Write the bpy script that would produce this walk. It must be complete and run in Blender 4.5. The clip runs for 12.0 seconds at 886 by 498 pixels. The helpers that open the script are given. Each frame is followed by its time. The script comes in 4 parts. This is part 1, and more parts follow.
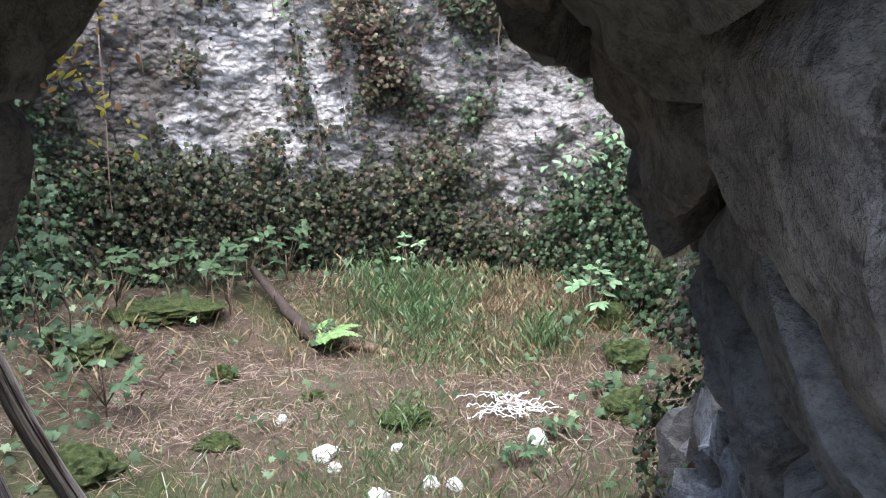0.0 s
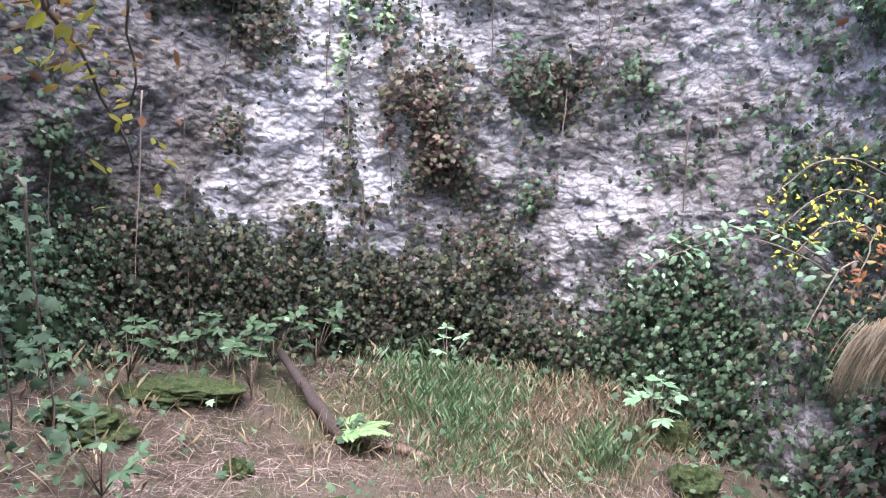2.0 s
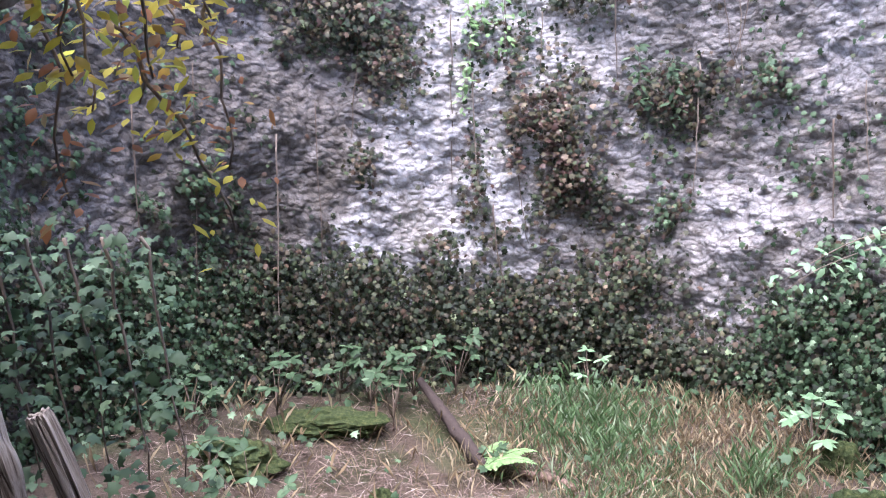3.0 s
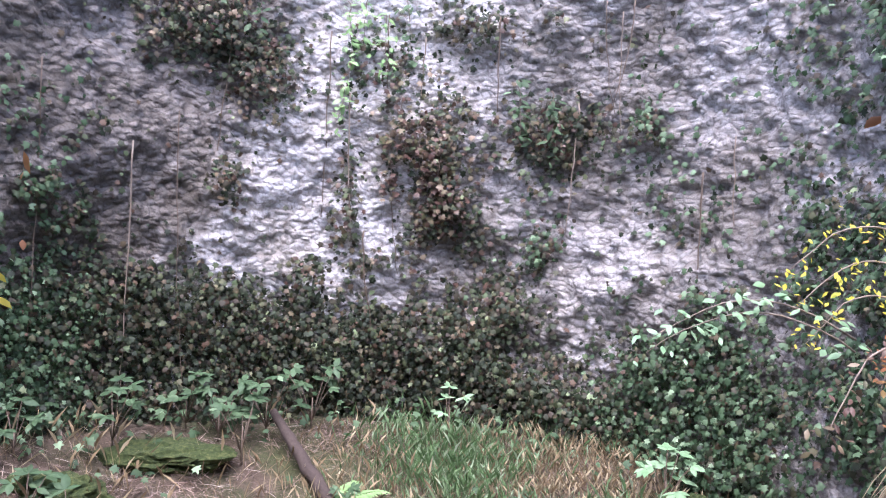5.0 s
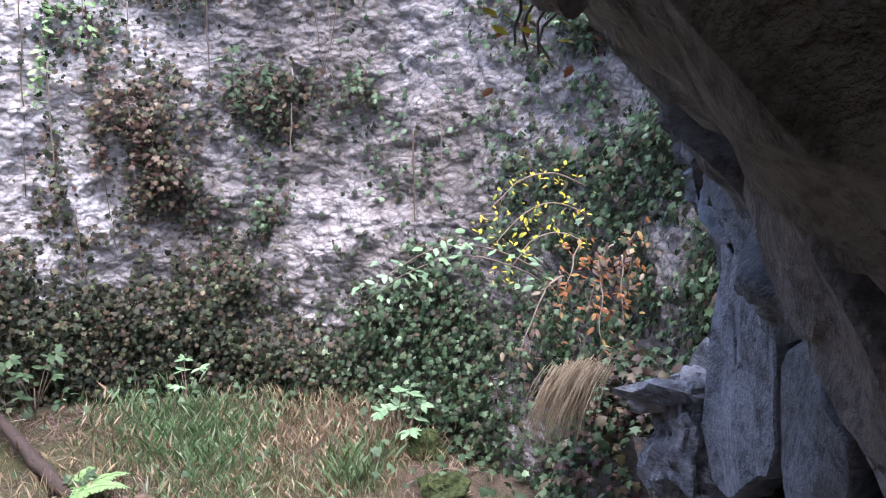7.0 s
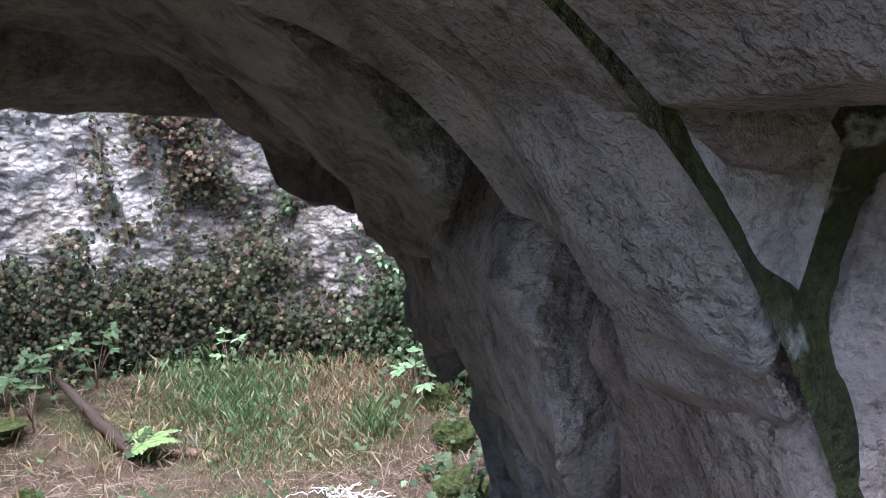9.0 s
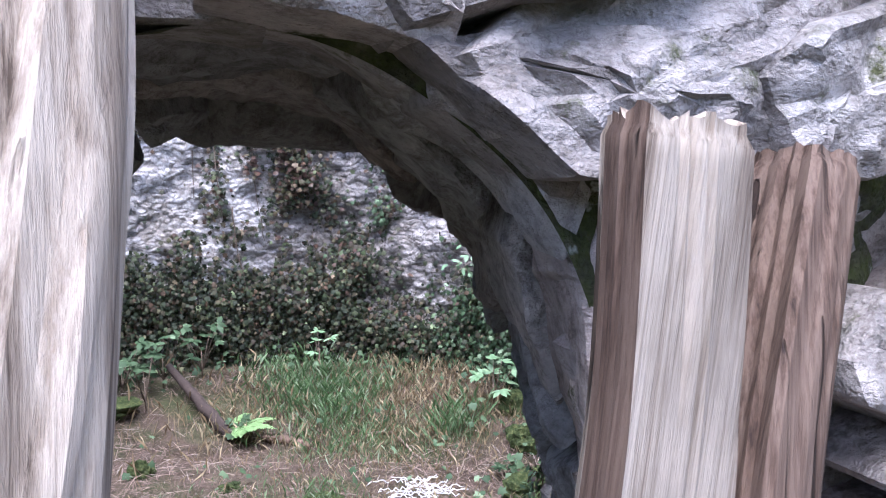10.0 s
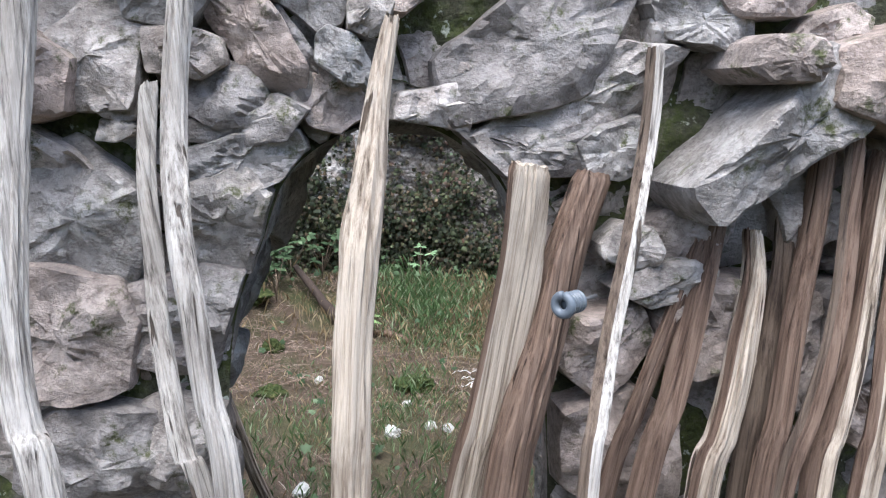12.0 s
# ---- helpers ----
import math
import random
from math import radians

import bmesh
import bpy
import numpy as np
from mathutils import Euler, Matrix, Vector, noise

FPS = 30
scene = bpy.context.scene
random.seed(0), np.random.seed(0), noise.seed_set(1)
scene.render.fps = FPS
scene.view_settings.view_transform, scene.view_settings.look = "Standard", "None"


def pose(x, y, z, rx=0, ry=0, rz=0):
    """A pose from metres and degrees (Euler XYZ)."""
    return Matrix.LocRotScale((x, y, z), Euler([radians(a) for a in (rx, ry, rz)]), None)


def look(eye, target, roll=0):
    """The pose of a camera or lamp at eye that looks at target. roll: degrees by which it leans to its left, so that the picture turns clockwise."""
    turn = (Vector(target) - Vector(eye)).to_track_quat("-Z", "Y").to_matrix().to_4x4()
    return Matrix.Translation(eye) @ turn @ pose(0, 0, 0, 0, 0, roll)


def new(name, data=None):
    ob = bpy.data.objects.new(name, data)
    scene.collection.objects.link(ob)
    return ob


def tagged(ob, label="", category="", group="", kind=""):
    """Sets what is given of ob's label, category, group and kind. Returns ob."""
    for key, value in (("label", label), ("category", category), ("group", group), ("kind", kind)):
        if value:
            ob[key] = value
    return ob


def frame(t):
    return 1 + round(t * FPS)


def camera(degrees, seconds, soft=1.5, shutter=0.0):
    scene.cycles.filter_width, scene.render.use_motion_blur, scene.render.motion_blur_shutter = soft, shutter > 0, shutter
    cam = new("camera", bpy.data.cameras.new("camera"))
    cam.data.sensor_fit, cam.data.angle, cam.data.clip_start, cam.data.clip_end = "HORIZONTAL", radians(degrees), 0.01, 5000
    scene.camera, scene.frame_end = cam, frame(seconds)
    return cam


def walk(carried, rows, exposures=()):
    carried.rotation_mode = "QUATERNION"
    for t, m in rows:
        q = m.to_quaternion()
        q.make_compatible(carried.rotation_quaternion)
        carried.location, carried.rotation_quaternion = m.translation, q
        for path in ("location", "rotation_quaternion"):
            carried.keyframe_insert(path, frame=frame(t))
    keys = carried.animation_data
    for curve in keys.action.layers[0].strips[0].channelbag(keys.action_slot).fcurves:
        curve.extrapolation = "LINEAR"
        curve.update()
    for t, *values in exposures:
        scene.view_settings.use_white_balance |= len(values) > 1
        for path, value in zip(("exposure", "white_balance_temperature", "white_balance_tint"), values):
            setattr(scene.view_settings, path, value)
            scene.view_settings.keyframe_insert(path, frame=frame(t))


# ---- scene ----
cam = camera(54.0, 12.0, 1.1)
PATH = [
    (0, (0.014, -0.068, 1.41), (0.343, 1.864, 1.009), -0.8),
    (0.5, (0.019, 0.044, 1.394), (0.401, 1.968, 1.005), -3.6),
    (1, (-0.016, 0.17, 1.366), (0.407, 2.098, 1.043), -2.2),
    (1.5, (-0.038, 0.262, 1.331), (0.351, 2.208, 1.083), 1.9),
    (2, (-0.039, 0.306, 1.343), (0.235, 2.278, 1.15), 3.2),
    (2.5, (-0.022, 0.302, 1.354), (-0.051, 2.293, 1.167), 1.2),
    (2.7, (-0.014, 0.31, 1.357), (-0.073, 2.301, 1.181), -0.6),
    (4.3, (0.069, 0.455, 1.419), (0.077, 2.453, 1.334), 0.0),
    (4.5, (0.071, 0.469, 1.42), (0.136, 2.466, 1.318), 1.2),
    (5, (0.061, 0.488, 1.422), (0.286, 2.472, 1.308), 3.3),
    (5.5, (0.046, 0.498, 1.426), (0.474, 2.445, 1.262), 1.4),
    (6, (0.053, 0.478, 1.44), (0.71, 2.359, 1.262), 0.2),
    (6.5, (0.074, 0.44, 1.431), (0.862, 2.272, 1.277), 1.6),
    (7, (0.072, 0.368, 1.425), (0.879, 2.189, 1.243), -0.0),
    (7.2, (0.067, 0.342, 1.424), (0.89, 2.154, 1.229), -0.1),
    (8.8, (0.05, -0.031, 1.443), (0.779, 1.816, 1.202), -2.1),
    (9, (0.043, -0.078, 1.444), (0.766, 1.772, 1.211), -2.8),
    (9.5, (0.011, -0.201, 1.447), (0.677, 1.674, 1.245), -3.5),
    (10, (-0.031, -0.346, 1.453), (0.505, 1.572, 1.266), -0.8),
    (10.5, (-0.077, -0.498, 1.457), (0.38, 1.43, 1.189), -0.8),
    (11, (-0.095, -0.645, 1.489), (0.284, 1.293, 1.169), -0.1),
    (11.5, (-0.111, -0.815, 1.513), (0.208, 1.129, 1.17), 1.2),
    (12, (-0.121, -1.059, 1.547), (0.178, 0.886, 1.191), 2.1),
]
EXPO = [(0, 2.12, 5850, 8), (1.8, 2.42, 5700, 18), (5, 2.38, 5650, 22), (7, 2.22, 5750, 21), (9.0, 2.2, 5750, 14), (9.6, 2.24, 5400, 18), (10.4, 1.88, 5500, 15), (11, 1.72, 5900, 8), (12, 1.65, 5900, 7)]
walk(cam, [(t, look(eye, target, roll)) for t, eye, target, roll in PATH], EXPO)

# ---- light ----
world = bpy.data.worlds.new("overcast_sky")
scene.world = world
world.use_nodes = True
wt = world.node_tree
sky = wt.nodes.new("ShaderNodeTexSky")
sky.sky_type = "NISHITA"
sky.sun_disc = False
sky.sun_elevation = radians(66)
sky.sun_rotation = radians(200)
sky.air_density, sky.dust_density, sky.ozone_density = 0.8, 3.0, 0.4
wt.links.new(sky.outputs[0], wt.nodes["Background"].inputs[0])
wt.nodes["Background"].inputs[1].default_value = 0.15
sun = new("sun", bpy.data.lights.new("sun", "SUN"))
sun.data.energy, sun.data.angle, sun.data.color = 1.75, radians(55), (1.0, 0.98, 0.95)
sun.matrix_world = look((-0.7, 0.3, 7.5), (0.2, 2.6, 0))

CX, CY, RAD = 0.1, 2.95, 1.8   # the round shaft
rng = random.Random(7)
nrg = np.random.default_rng(7)


# ---- materials ----
def ramp_set(node, stops):
    cr = node.color_ramp
    while len(cr.elements) < len(stops):
        cr.elements.new(0.5)
    for e, (p, c) in zip(cr.elements, stops):
        e.position, e.color = p, (*c, 1)


class Mat:
    """A node material with short ways to add nodes."""

    def __init__(self, name, rough=0.85, metal=0.0):
        self.m = bpy.data.materials.new(name)
        self.m.use_nodes = True
        self.t = self.m.node_tree
        self.b = self.t.nodes["Principled BSDF"]
        self.b.inputs["Roughness"].default_value = rough
        self.b.inputs["Metallic"].default_value = metal
        self.b.inputs["Specular IOR Level"].default_value = 0.3
        self.co = self.t.nodes.new("ShaderNodeTexCoord").outputs["Object"]

    def link(self, a, b):
        self.t.links.new(a, b)

    def node(self, kind):
        return self.t.nodes.new(kind)

    def mapped(self, scale):
        n = self.node("ShaderNodeMapping")
        n.inputs["Scale"].default_value = scale
        self.link(self.co, n.inputs["Vector"])
        return n.outputs[0]

    def noise(self, scale, detail=4, rough=0.6, vec=None):
        n = self.node("ShaderNodeTexNoise")
        n.inputs["Scale"].default_value, n.inputs["Detail"].default_value, n.inputs["Roughness"].default_value = scale, detail, rough
        self.link(vec or self.co, n.inputs["Vector"])
        return n.outputs["Fac"]

    def ramp(self, fac, stops):
        n = self.node("ShaderNodeValToRGB")
        ramp_set(n, stops)
        self.link(fac, n.inputs[0])
        return n.outputs[0]

    def mix(self, fac, a, b, mode="MIX"):
        n = self.node("ShaderNodeMix")
        n.data_type, n.blend_type = "RGBA", mode
        for s, v in ((n.inputs[0], fac), (n.inputs[6], a), (n.inputs[7], b)):
            if hasattr(v, "links"):
                self.link(v, s)
            elif isinstance(v, tuple):
                s.default_value = (*v, 1)
            else:
                s.default_value = v
        return n.outputs[2]

    def color(self, out):
        self.link(out, self.b.inputs["Base Color"])

    def bump(self, fac, strength, distance, after=None):
        n = self.node("ShaderNodeBump")
        n.inputs["Strength"].default_value, n.inputs["Distance"].default_value = strength, distance
        self.link(fac, n.inputs["Height"])
        if after:
            self.link(after, n.inputs["Normal"])
        self.link(n.outputs[0], self.b.inputs["Normal"])
        return n.outputs[0]

    def rand(self):
        return self.node("ShaderNodeObjectInfo").outputs["Random"]

    def island(self):
        return self.node("ShaderNodeNewGeometry").outputs["Random Per Island"]


def stone_mat(name, light, mid, dark, moss=0.5, grit=0.6):
    m = Mat(name, 0.8)
    big, fine = m.noise(9, 6, 0.65), m.noise(60, 6, 0.7)
    c = m.ramp(big, [(0.28, dark), (0.45, mid), (0.68, light)])
    each = m.ramp(m.rand(), [(0.0, (0.66, 0.66, 0.69)), (0.3, (1.0, 0.99, 0.98)), (0.55, (1.08, 0.95, 0.90)), (0.75, (0.82, 0.86, 0.9)), (1.0, (1.25, 1.21, 1.2))])
    c = m.mix(1.0, c, each, "MULTIPLY")
    c = m.mix(grit, c, m.ramp(fine, [(0.32, (0.42, 0.42, 0.42)), (0.5, (0.95, 0.95, 0.95)), (0.68, (1.25, 1.25, 1.25))]), "MULTIPLY")
    hair = m.ramp(m.noise(19, 7, 0.72), [(0.485, (1, 1, 1)), (0.5, (0.3, 0.28, 0.26)), (0.515, (1, 1, 1))])
    c = m.mix(0.4, c, hair, "MULTIPLY")
    veins = m.ramp(m.noise(8, 6, 0.68, m.mapped((1, 1.3, 1.8))), [(0.47, (1, 1, 1)), (0.5, (0.6, 0.58, 0.57)), (0.53, (1, 1, 1))])
    c = m.mix(0.8, c, veins, "MULTIPLY")
    spots = m.ramp(m.noise(24, 6, 0.75), [(0.62 - 0.06 * moss, (0, 0, 0)), (0.72 - 0.06 * moss, (1, 1, 1))])
    patch = m.ramp(m.noise(5.5, 3, 0.5), [(0.45, (0, 0, 0)), (0.58, (1, 1, 1))])
    c = m.mix(m.mix(1.0, spots, patch, "MULTIPLY"), c, (0.07, 0.075, 0.03))
    m.color(c)
    strata = m.noise(20, 6, 0.72, m.mapped((0.8, 1.0, 1.35)))
    n = m.bump(big, 0.6, 0.03)
    n = m.bump(strata, 0.6, 0.014, n)
    m.bump(fine, 0.8, 0.006, n)
    return m.m


M_STONE = stone_mat("limestone", (0.46, 0.425, 0.395), (0.285, 0.255, 0.232), (0.12, 0.102, 0.088), 1.1)
M_SOFFIT = stone_mat("passage_stone", (0.52, 0.50, 0.47), (0.39, 0.375, 0.35), (0.21, 0.20, 0.185), 0.0, 0.9)


def mortar_mat():
    m = Mat("mossy_mortar", 0.95)
    n, f, g = m.noise(14, 6, 0.7), m.noise(110, 5, 0.7), m.noise(46, 4, 0.6)
    c = m.ramp(n, [(0.3, (0.035, 0.035, 0.022)), (0.45, (0.075, 0.075, 0.045)), (0.56, (0.07, 0.085, 0.025)), (0.68, (0.15, 0.14, 0.11))])
    c = m.mix(0.8, c, m.ramp(f, [(0.3, (0.4, 0.4, 0.4)), (0.65, (1.2, 1.2, 1.2))]), "MULTIPLY")
    c = m.mix(m.ramp(g, [(0.62, (0, 0, 0)), (0.67, (1, 1, 1))]), c, (0.36, 0.38, 0.32))
    m.color(c)
    m.bump(f, 0.8, 0.008, m.bump(g, 0.8, 0.02))
    return m.m


M_MORTAR = mortar_mat()


def shaft_mat():
    m = Mat("lime_rubble", 0.92)
    big, mid, fine = m.noise(1.9, 5, 0.6), m.noise(16, 6, 0.68, m.mapped((1, 1, 1.7))), m.noise(75, 6, 0.75)
    c = m.ramp(big, [(0.3, (0.42, 0.385, 0.345)), (0.5, (0.62, 0.59, 0.57)), (0.62, (0.82, 0.80, 0.80))])
    # lumps of rubble, the shade in the hollows between them put into the colour
    warp = m.node("ShaderNodeMix")
    warp.data_type = "VECTOR"
    warp.inputs[0].default_value = 0.09
    wn = m.node("ShaderNodeTexNoise")
    wn.inputs["Scale"].default_value, wn.inputs["Detail"].default_value = 7, 3
    m.link(m.co, wn.inputs["Vector"])
    m.link(m.mapped((1, 1, 1.5)), warp.inputs[4])
    m.link(wn.outputs["Color"], warp.inputs[5])
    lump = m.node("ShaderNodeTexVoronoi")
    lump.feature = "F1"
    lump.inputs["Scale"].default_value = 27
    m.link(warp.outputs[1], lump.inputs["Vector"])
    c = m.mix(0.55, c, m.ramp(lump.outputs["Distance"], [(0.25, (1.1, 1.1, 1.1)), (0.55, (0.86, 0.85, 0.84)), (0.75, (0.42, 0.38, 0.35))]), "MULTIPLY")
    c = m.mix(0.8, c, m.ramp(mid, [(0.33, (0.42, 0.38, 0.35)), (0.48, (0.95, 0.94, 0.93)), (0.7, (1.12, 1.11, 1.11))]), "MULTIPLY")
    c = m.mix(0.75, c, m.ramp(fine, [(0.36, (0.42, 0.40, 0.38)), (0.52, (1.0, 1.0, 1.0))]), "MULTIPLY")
    damp = m.ramp(m.noise(2.6, 4, 0.6, m.mapped((1, 1, 0.3))), [(0.5, (0, 0, 0)), (0.66, (1, 1, 1))])
    c = m.mix(m.mix(1.0, damp, (0.4, 0.4, 0.4), "MULTIPLY"), c, (0.17, 0.15, 0.115))
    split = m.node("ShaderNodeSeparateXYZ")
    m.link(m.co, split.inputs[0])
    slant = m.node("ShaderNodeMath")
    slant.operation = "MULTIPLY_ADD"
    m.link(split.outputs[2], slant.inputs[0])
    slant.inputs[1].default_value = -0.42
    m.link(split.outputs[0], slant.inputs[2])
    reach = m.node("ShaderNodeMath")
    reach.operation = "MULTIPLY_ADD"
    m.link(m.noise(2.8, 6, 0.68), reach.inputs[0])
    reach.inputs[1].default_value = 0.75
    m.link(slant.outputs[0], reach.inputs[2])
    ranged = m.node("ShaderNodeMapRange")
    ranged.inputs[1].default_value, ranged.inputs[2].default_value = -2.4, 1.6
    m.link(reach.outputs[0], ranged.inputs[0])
    # the flanks of the shaft are darker and browner, past ragged slanting edges
    flank_tone = m.ramp(ranged.outputs[0], [(0.37, (0.85, 0.85, 0.85)), (0.43, (0.0, 0.0, 0.0)), (0.59, (0.0, 0.0, 0.0)), (0.72, (0.62, 0.62, 0.62))])
    c = m.mix(flank_tone, c, m.mix(1.0, c, (0.22, 0.195, 0.168), "MULTIPLY"))
    m.color(c)
    n = m.bump(mid, 0.6, 0.02)
    n = m.bump(m.ramp(lump.outputs["Distance"], [(0.2, (1, 1, 1)), (0.8, (0, 0, 0))]), 0.7, 0.03, n)
    m.bump(fine, 0.9, 0.01, n)
    return m.m


M_SHAFT = shaft_mat()


def leaf_mat(name, stops, rough=0.45, trans=0.25):
    m = Mat(name, rough)
    c = m.ramp(m.island(), stops)
    c = m.mix(0.5, c, m.ramp(m.noise(40, 3), [(0.3, (0.6, 0.6, 0.6)), (0.7, (1.2, 1.2, 1.2))]), "MULTIPLY")
    m.color(c)
    tr = m.node("ShaderNodeBsdfTranslucent")
    m.link(c, tr.inputs[0])
    mx = m.node("ShaderNodeMixShader")
    mx.inputs[0].default_value = trans
    m.link(m.b.outputs[0], mx.inputs[1])
    m.link(tr.outputs[0], mx.inputs[2])
    m.link(mx.outputs[0], m.t.nodes["Material Output"].inputs[0])
    return m.m


M_IVY = leaf_mat("ivy_leaf", [(0.0, (0.014, 0.02, 0.009)), (0.35, (0.03, 0.042, 0.019)), (0.6, (0.055, 0.04, 0.027)), (0.8, (0.075, 0.105, 0.045)), (0.93, (0.11, 0.065, 0.043)), (0.985, (0.13, 0.11, 0.06)), (1.0, (0.28, 0.35, 0.18))], 0.62)
M_IVYG = leaf_mat("green_leaf", [(0.0, (0.03, 0.055, 0.022)), (0.5, (0.06, 0.105, 0.048)), (0.9, (0.11, 0.165, 0.085)), (1.0, (0.25, 0.34, 0.2))], 0.6)
M_IVYB = leaf_mat("brown_leaf", [(0.0, (0.05, 0.03, 0.02)), (0.4, (0.11, 0.06, 0.045)), (0.7, (0.08, 0.08, 0.035)), (1.0, (0.28, 0.2, 0.13))])
M_YELLOW = leaf_mat("yellow_leaf", [(0.0, (0.55, 0.46, 0.05)), (0.5, (0.78, 0.66, 0.08)), (0.75, (0.55, 0.60, 0.10)), (1.0, (0.66, 0.34, 0.05))], 0.5, 0.6)
M_ORANGE = leaf_mat("orange_leaf", [(0.0, (0.20, 0.09, 0.04)), (0.4, (0.42, 0.17, 0.06)), (0.7, (0.26, 0.15, 0.06)), (0.9, (0.55, 0.36, 0.12)), (1.0, (0.6, 0.5, 0.35))], 0.5, 0.6)
M_BRIGHT = leaf_mat("pale_green_leaf", [(0.0, (0.14, 0.25, 0.12)), (1.0, (0.28, 0.40, 0.23))])
M_FERN = leaf_mat("fern_green", [(0.0, (0.17, 0.29, 0.10)), (1.0, (0.30, 0.43, 0.19))])
M_GRASS = leaf_mat("grass_blade", [(0.0, (0.055, 0.10, 0.033)), (0.6, (0.13, 0.21, 0.09)), (0.85, (0.22, 0.30, 0.16)), (1.0, (0.38, 0.45, 0.30))], 0.5, 0.3)
M_STRAW = leaf_mat("dry_blade", [(0.0, (0.15, 0.10, 0.055)), (0.5, (0.26, 0.195, 0.11)), (1.0, (0.42, 0.35, 0.22))], 0.7, 0.2)
M_NEEDLE = leaf_mat("pine_needle", [(0.0, (0.06, 0.042, 0.03)), (0.35, (0.13, 0.09, 0.07)), (0.7, (0.25, 0.175, 0.14)), (0.93, (0.38, 0.29, 0.235)), (1.0, (0.5, 0.44, 0.38))], 0.7, 0.1)


def moss_mat():
    m = Mat("moss", 0.95)
    c = m.ramp(m.noise(50, 6, 0.7), [(0.3, (0.015, 0.025, 0.008)), (0.5, (0.05, 0.07, 0.02)), (0.7, (0.13, 0.14, 0.05))])
    m.color(c)
    m.bump(m.noise(180, 5, 0.8), 1.0, 0.012)
    return m.m


M_MOSS = moss_mat()


def soil_mat():
    m = Mat("soil_and_litter", 0.97)
    big, fine = m.noise(1.7, 5, 0.6), m.noise(70, 6, 0.75)
    c = m.ramp(big, [(0.34, (0.06, 0.07, 0.028)), (0.46, (0.085, 0.08, 0.045)), (0.56, (0.115, 0.085, 0.066)), (0.7, (0.07, 0.082, 0.035))])
    c = m.mix(0.9, c, m.ramp(fine, [(0.3, (0.35, 0.33, 0.3)), (0.6, (1.2, 1.15, 1.1))]), "MULTIPLY")
    m.color(c)
    m.bump(fine, 1.0, 0.015)
    return m.m


M_SOIL = soil_mat()


def wood_mat(name, dark, mid, light, stretch=0.06):
    """Weathered wood, its grain along the object's z."""
    m = Mat(name, 0.8)
    grain = m.noise(150, 8, 0.72, m.mapped((1, 1, stretch * 0.28)))
    broad = m.noise(26, 5, 0.6, m.mapped((1, 1, 0.05)))
    c = m.ramp(grain, [(0.34, dark), (0.43, mid), (0.55, light), (0.72, mid)])
    c = m.mix(0.7, c, m.ramp(broad, [(0.32, (0.55, 0.51, 0.48)), (0.48, (0.92, 0.9, 0.88)), (0.66, (1.14, 1.12, 1.09))]), "MULTIPLY")
    patch = m.ramp(m.noise(9, 5, 0.65, m.mapped((1, 1, 0.5))), [(0.36, (0.45, 0.42, 0.40)), (0.5, (1, 1, 1))])
    c = m.mix(0.6, c, patch, "MULTIPLY")
    crack = m.ramp(m.noise(85, 3, 0.5, m.mapped((1, 1, 0.014))), [(0.33, (0.10, 0.07, 0.05)), (0.37, (1, 1, 1))])
    c = m.mix(0.9, c, crack, "MULTIPLY")
    m.color(c)
    m.bump(crack, 0.8, 0.004, m.bump(grain, 1.0, 0.004, m.bump(broad, 0.5, 0.006)))
    return m.m


M_PALE = wood_mat("weathered_pale_wood", (0.11, 0.08, 0.058), (0.34, 0.275, 0.215), (0.60, 0.52, 0.43))
M_GREYW = wood_mat("weathered_grey_wood", (0.09, 0.08, 0.072), (0.31, 0.285, 0.26), (0.55, 0.52, 0.485))
M_BROWN = wood_mat("brown_split_wood", (0.045, 0.028, 0.02), (0.125, 0.08, 0.058), (0.22, 0.155, 0.118))
M_DARKW = wood_mat("dark_damp_wood", (0.03, 0.02, 0.015), (0.09, 0.065, 0.05), (0.17, 0.13, 0.10))


def plain(name, col, rough, bumpy=0.0, metal=0.0):
    m = Mat(name, rough, metal)
    m.color(m.mix(0.6, col, m.ramp(m.noise(55, 5, 0.7), [(0.3, (0.6, 0.6, 0.6)), (0.65, (1.15, 1.15, 1.15))]), "MULTIPLY"))
    if bumpy:
        m.bump(m.noise(120, 4), bumpy, 0.004)
    return m.m


M_CERAMIC = plain("grey_glazed_porcelain", (0.13, 0.15, 0.175), 0.3)
M_STEEL = plain("dull_steel", (0.3, 0.3, 0.3), 0.45, 0.2, 0.9)
M_WHITE = plain("white_cord", (0.72, 0.71, 0.70), 0.6)
M_QUARTZ = plain("pale_rock", (0.5, 0.5, 0.48), 0.7, 0.5)
M_CRUST = stone_mat("crusted_pale_rock", (0.62, 0.60, 0.57), (0.42, 0.40, 0.38), (0.12, 0.115, 0.10), 0.4, 1.0)
M_TWIG = plain("twig_bark", (0.22, 0.17, 0.13), 0.8, 0.4)
M_VINE = plain("vine_bark", (0.13, 0.095, 0.07), 0.85, 0.4)
M_BARK = plain("dark_bark", (0.05, 0.036, 0.03), 0.9, 0.8)


# ---- mesh helpers ----
def fbm(x, y, z, s, octaves=4):
    return noise.fractal((x * s, y * s, z * s), 0.9, 2.0, octaves, noise_basis="PERLIN_ORIGINAL")


def smooth(a, b, v):
    v = min(1.0, max(0.0, (v - a) / (b - a)))
    return v * v * (3 - 2 * v)


def mesh_of(name, verts, faces, mat, flat=False):
    me = bpy.data.meshes.new(name)
    me.from_pydata(verts, [], faces)
    me.materials.append(mat)
    if not flat:
        me.polygons.foreach_set("use_smooth", [True] * len(me.polygons))
    me.update()
    return me


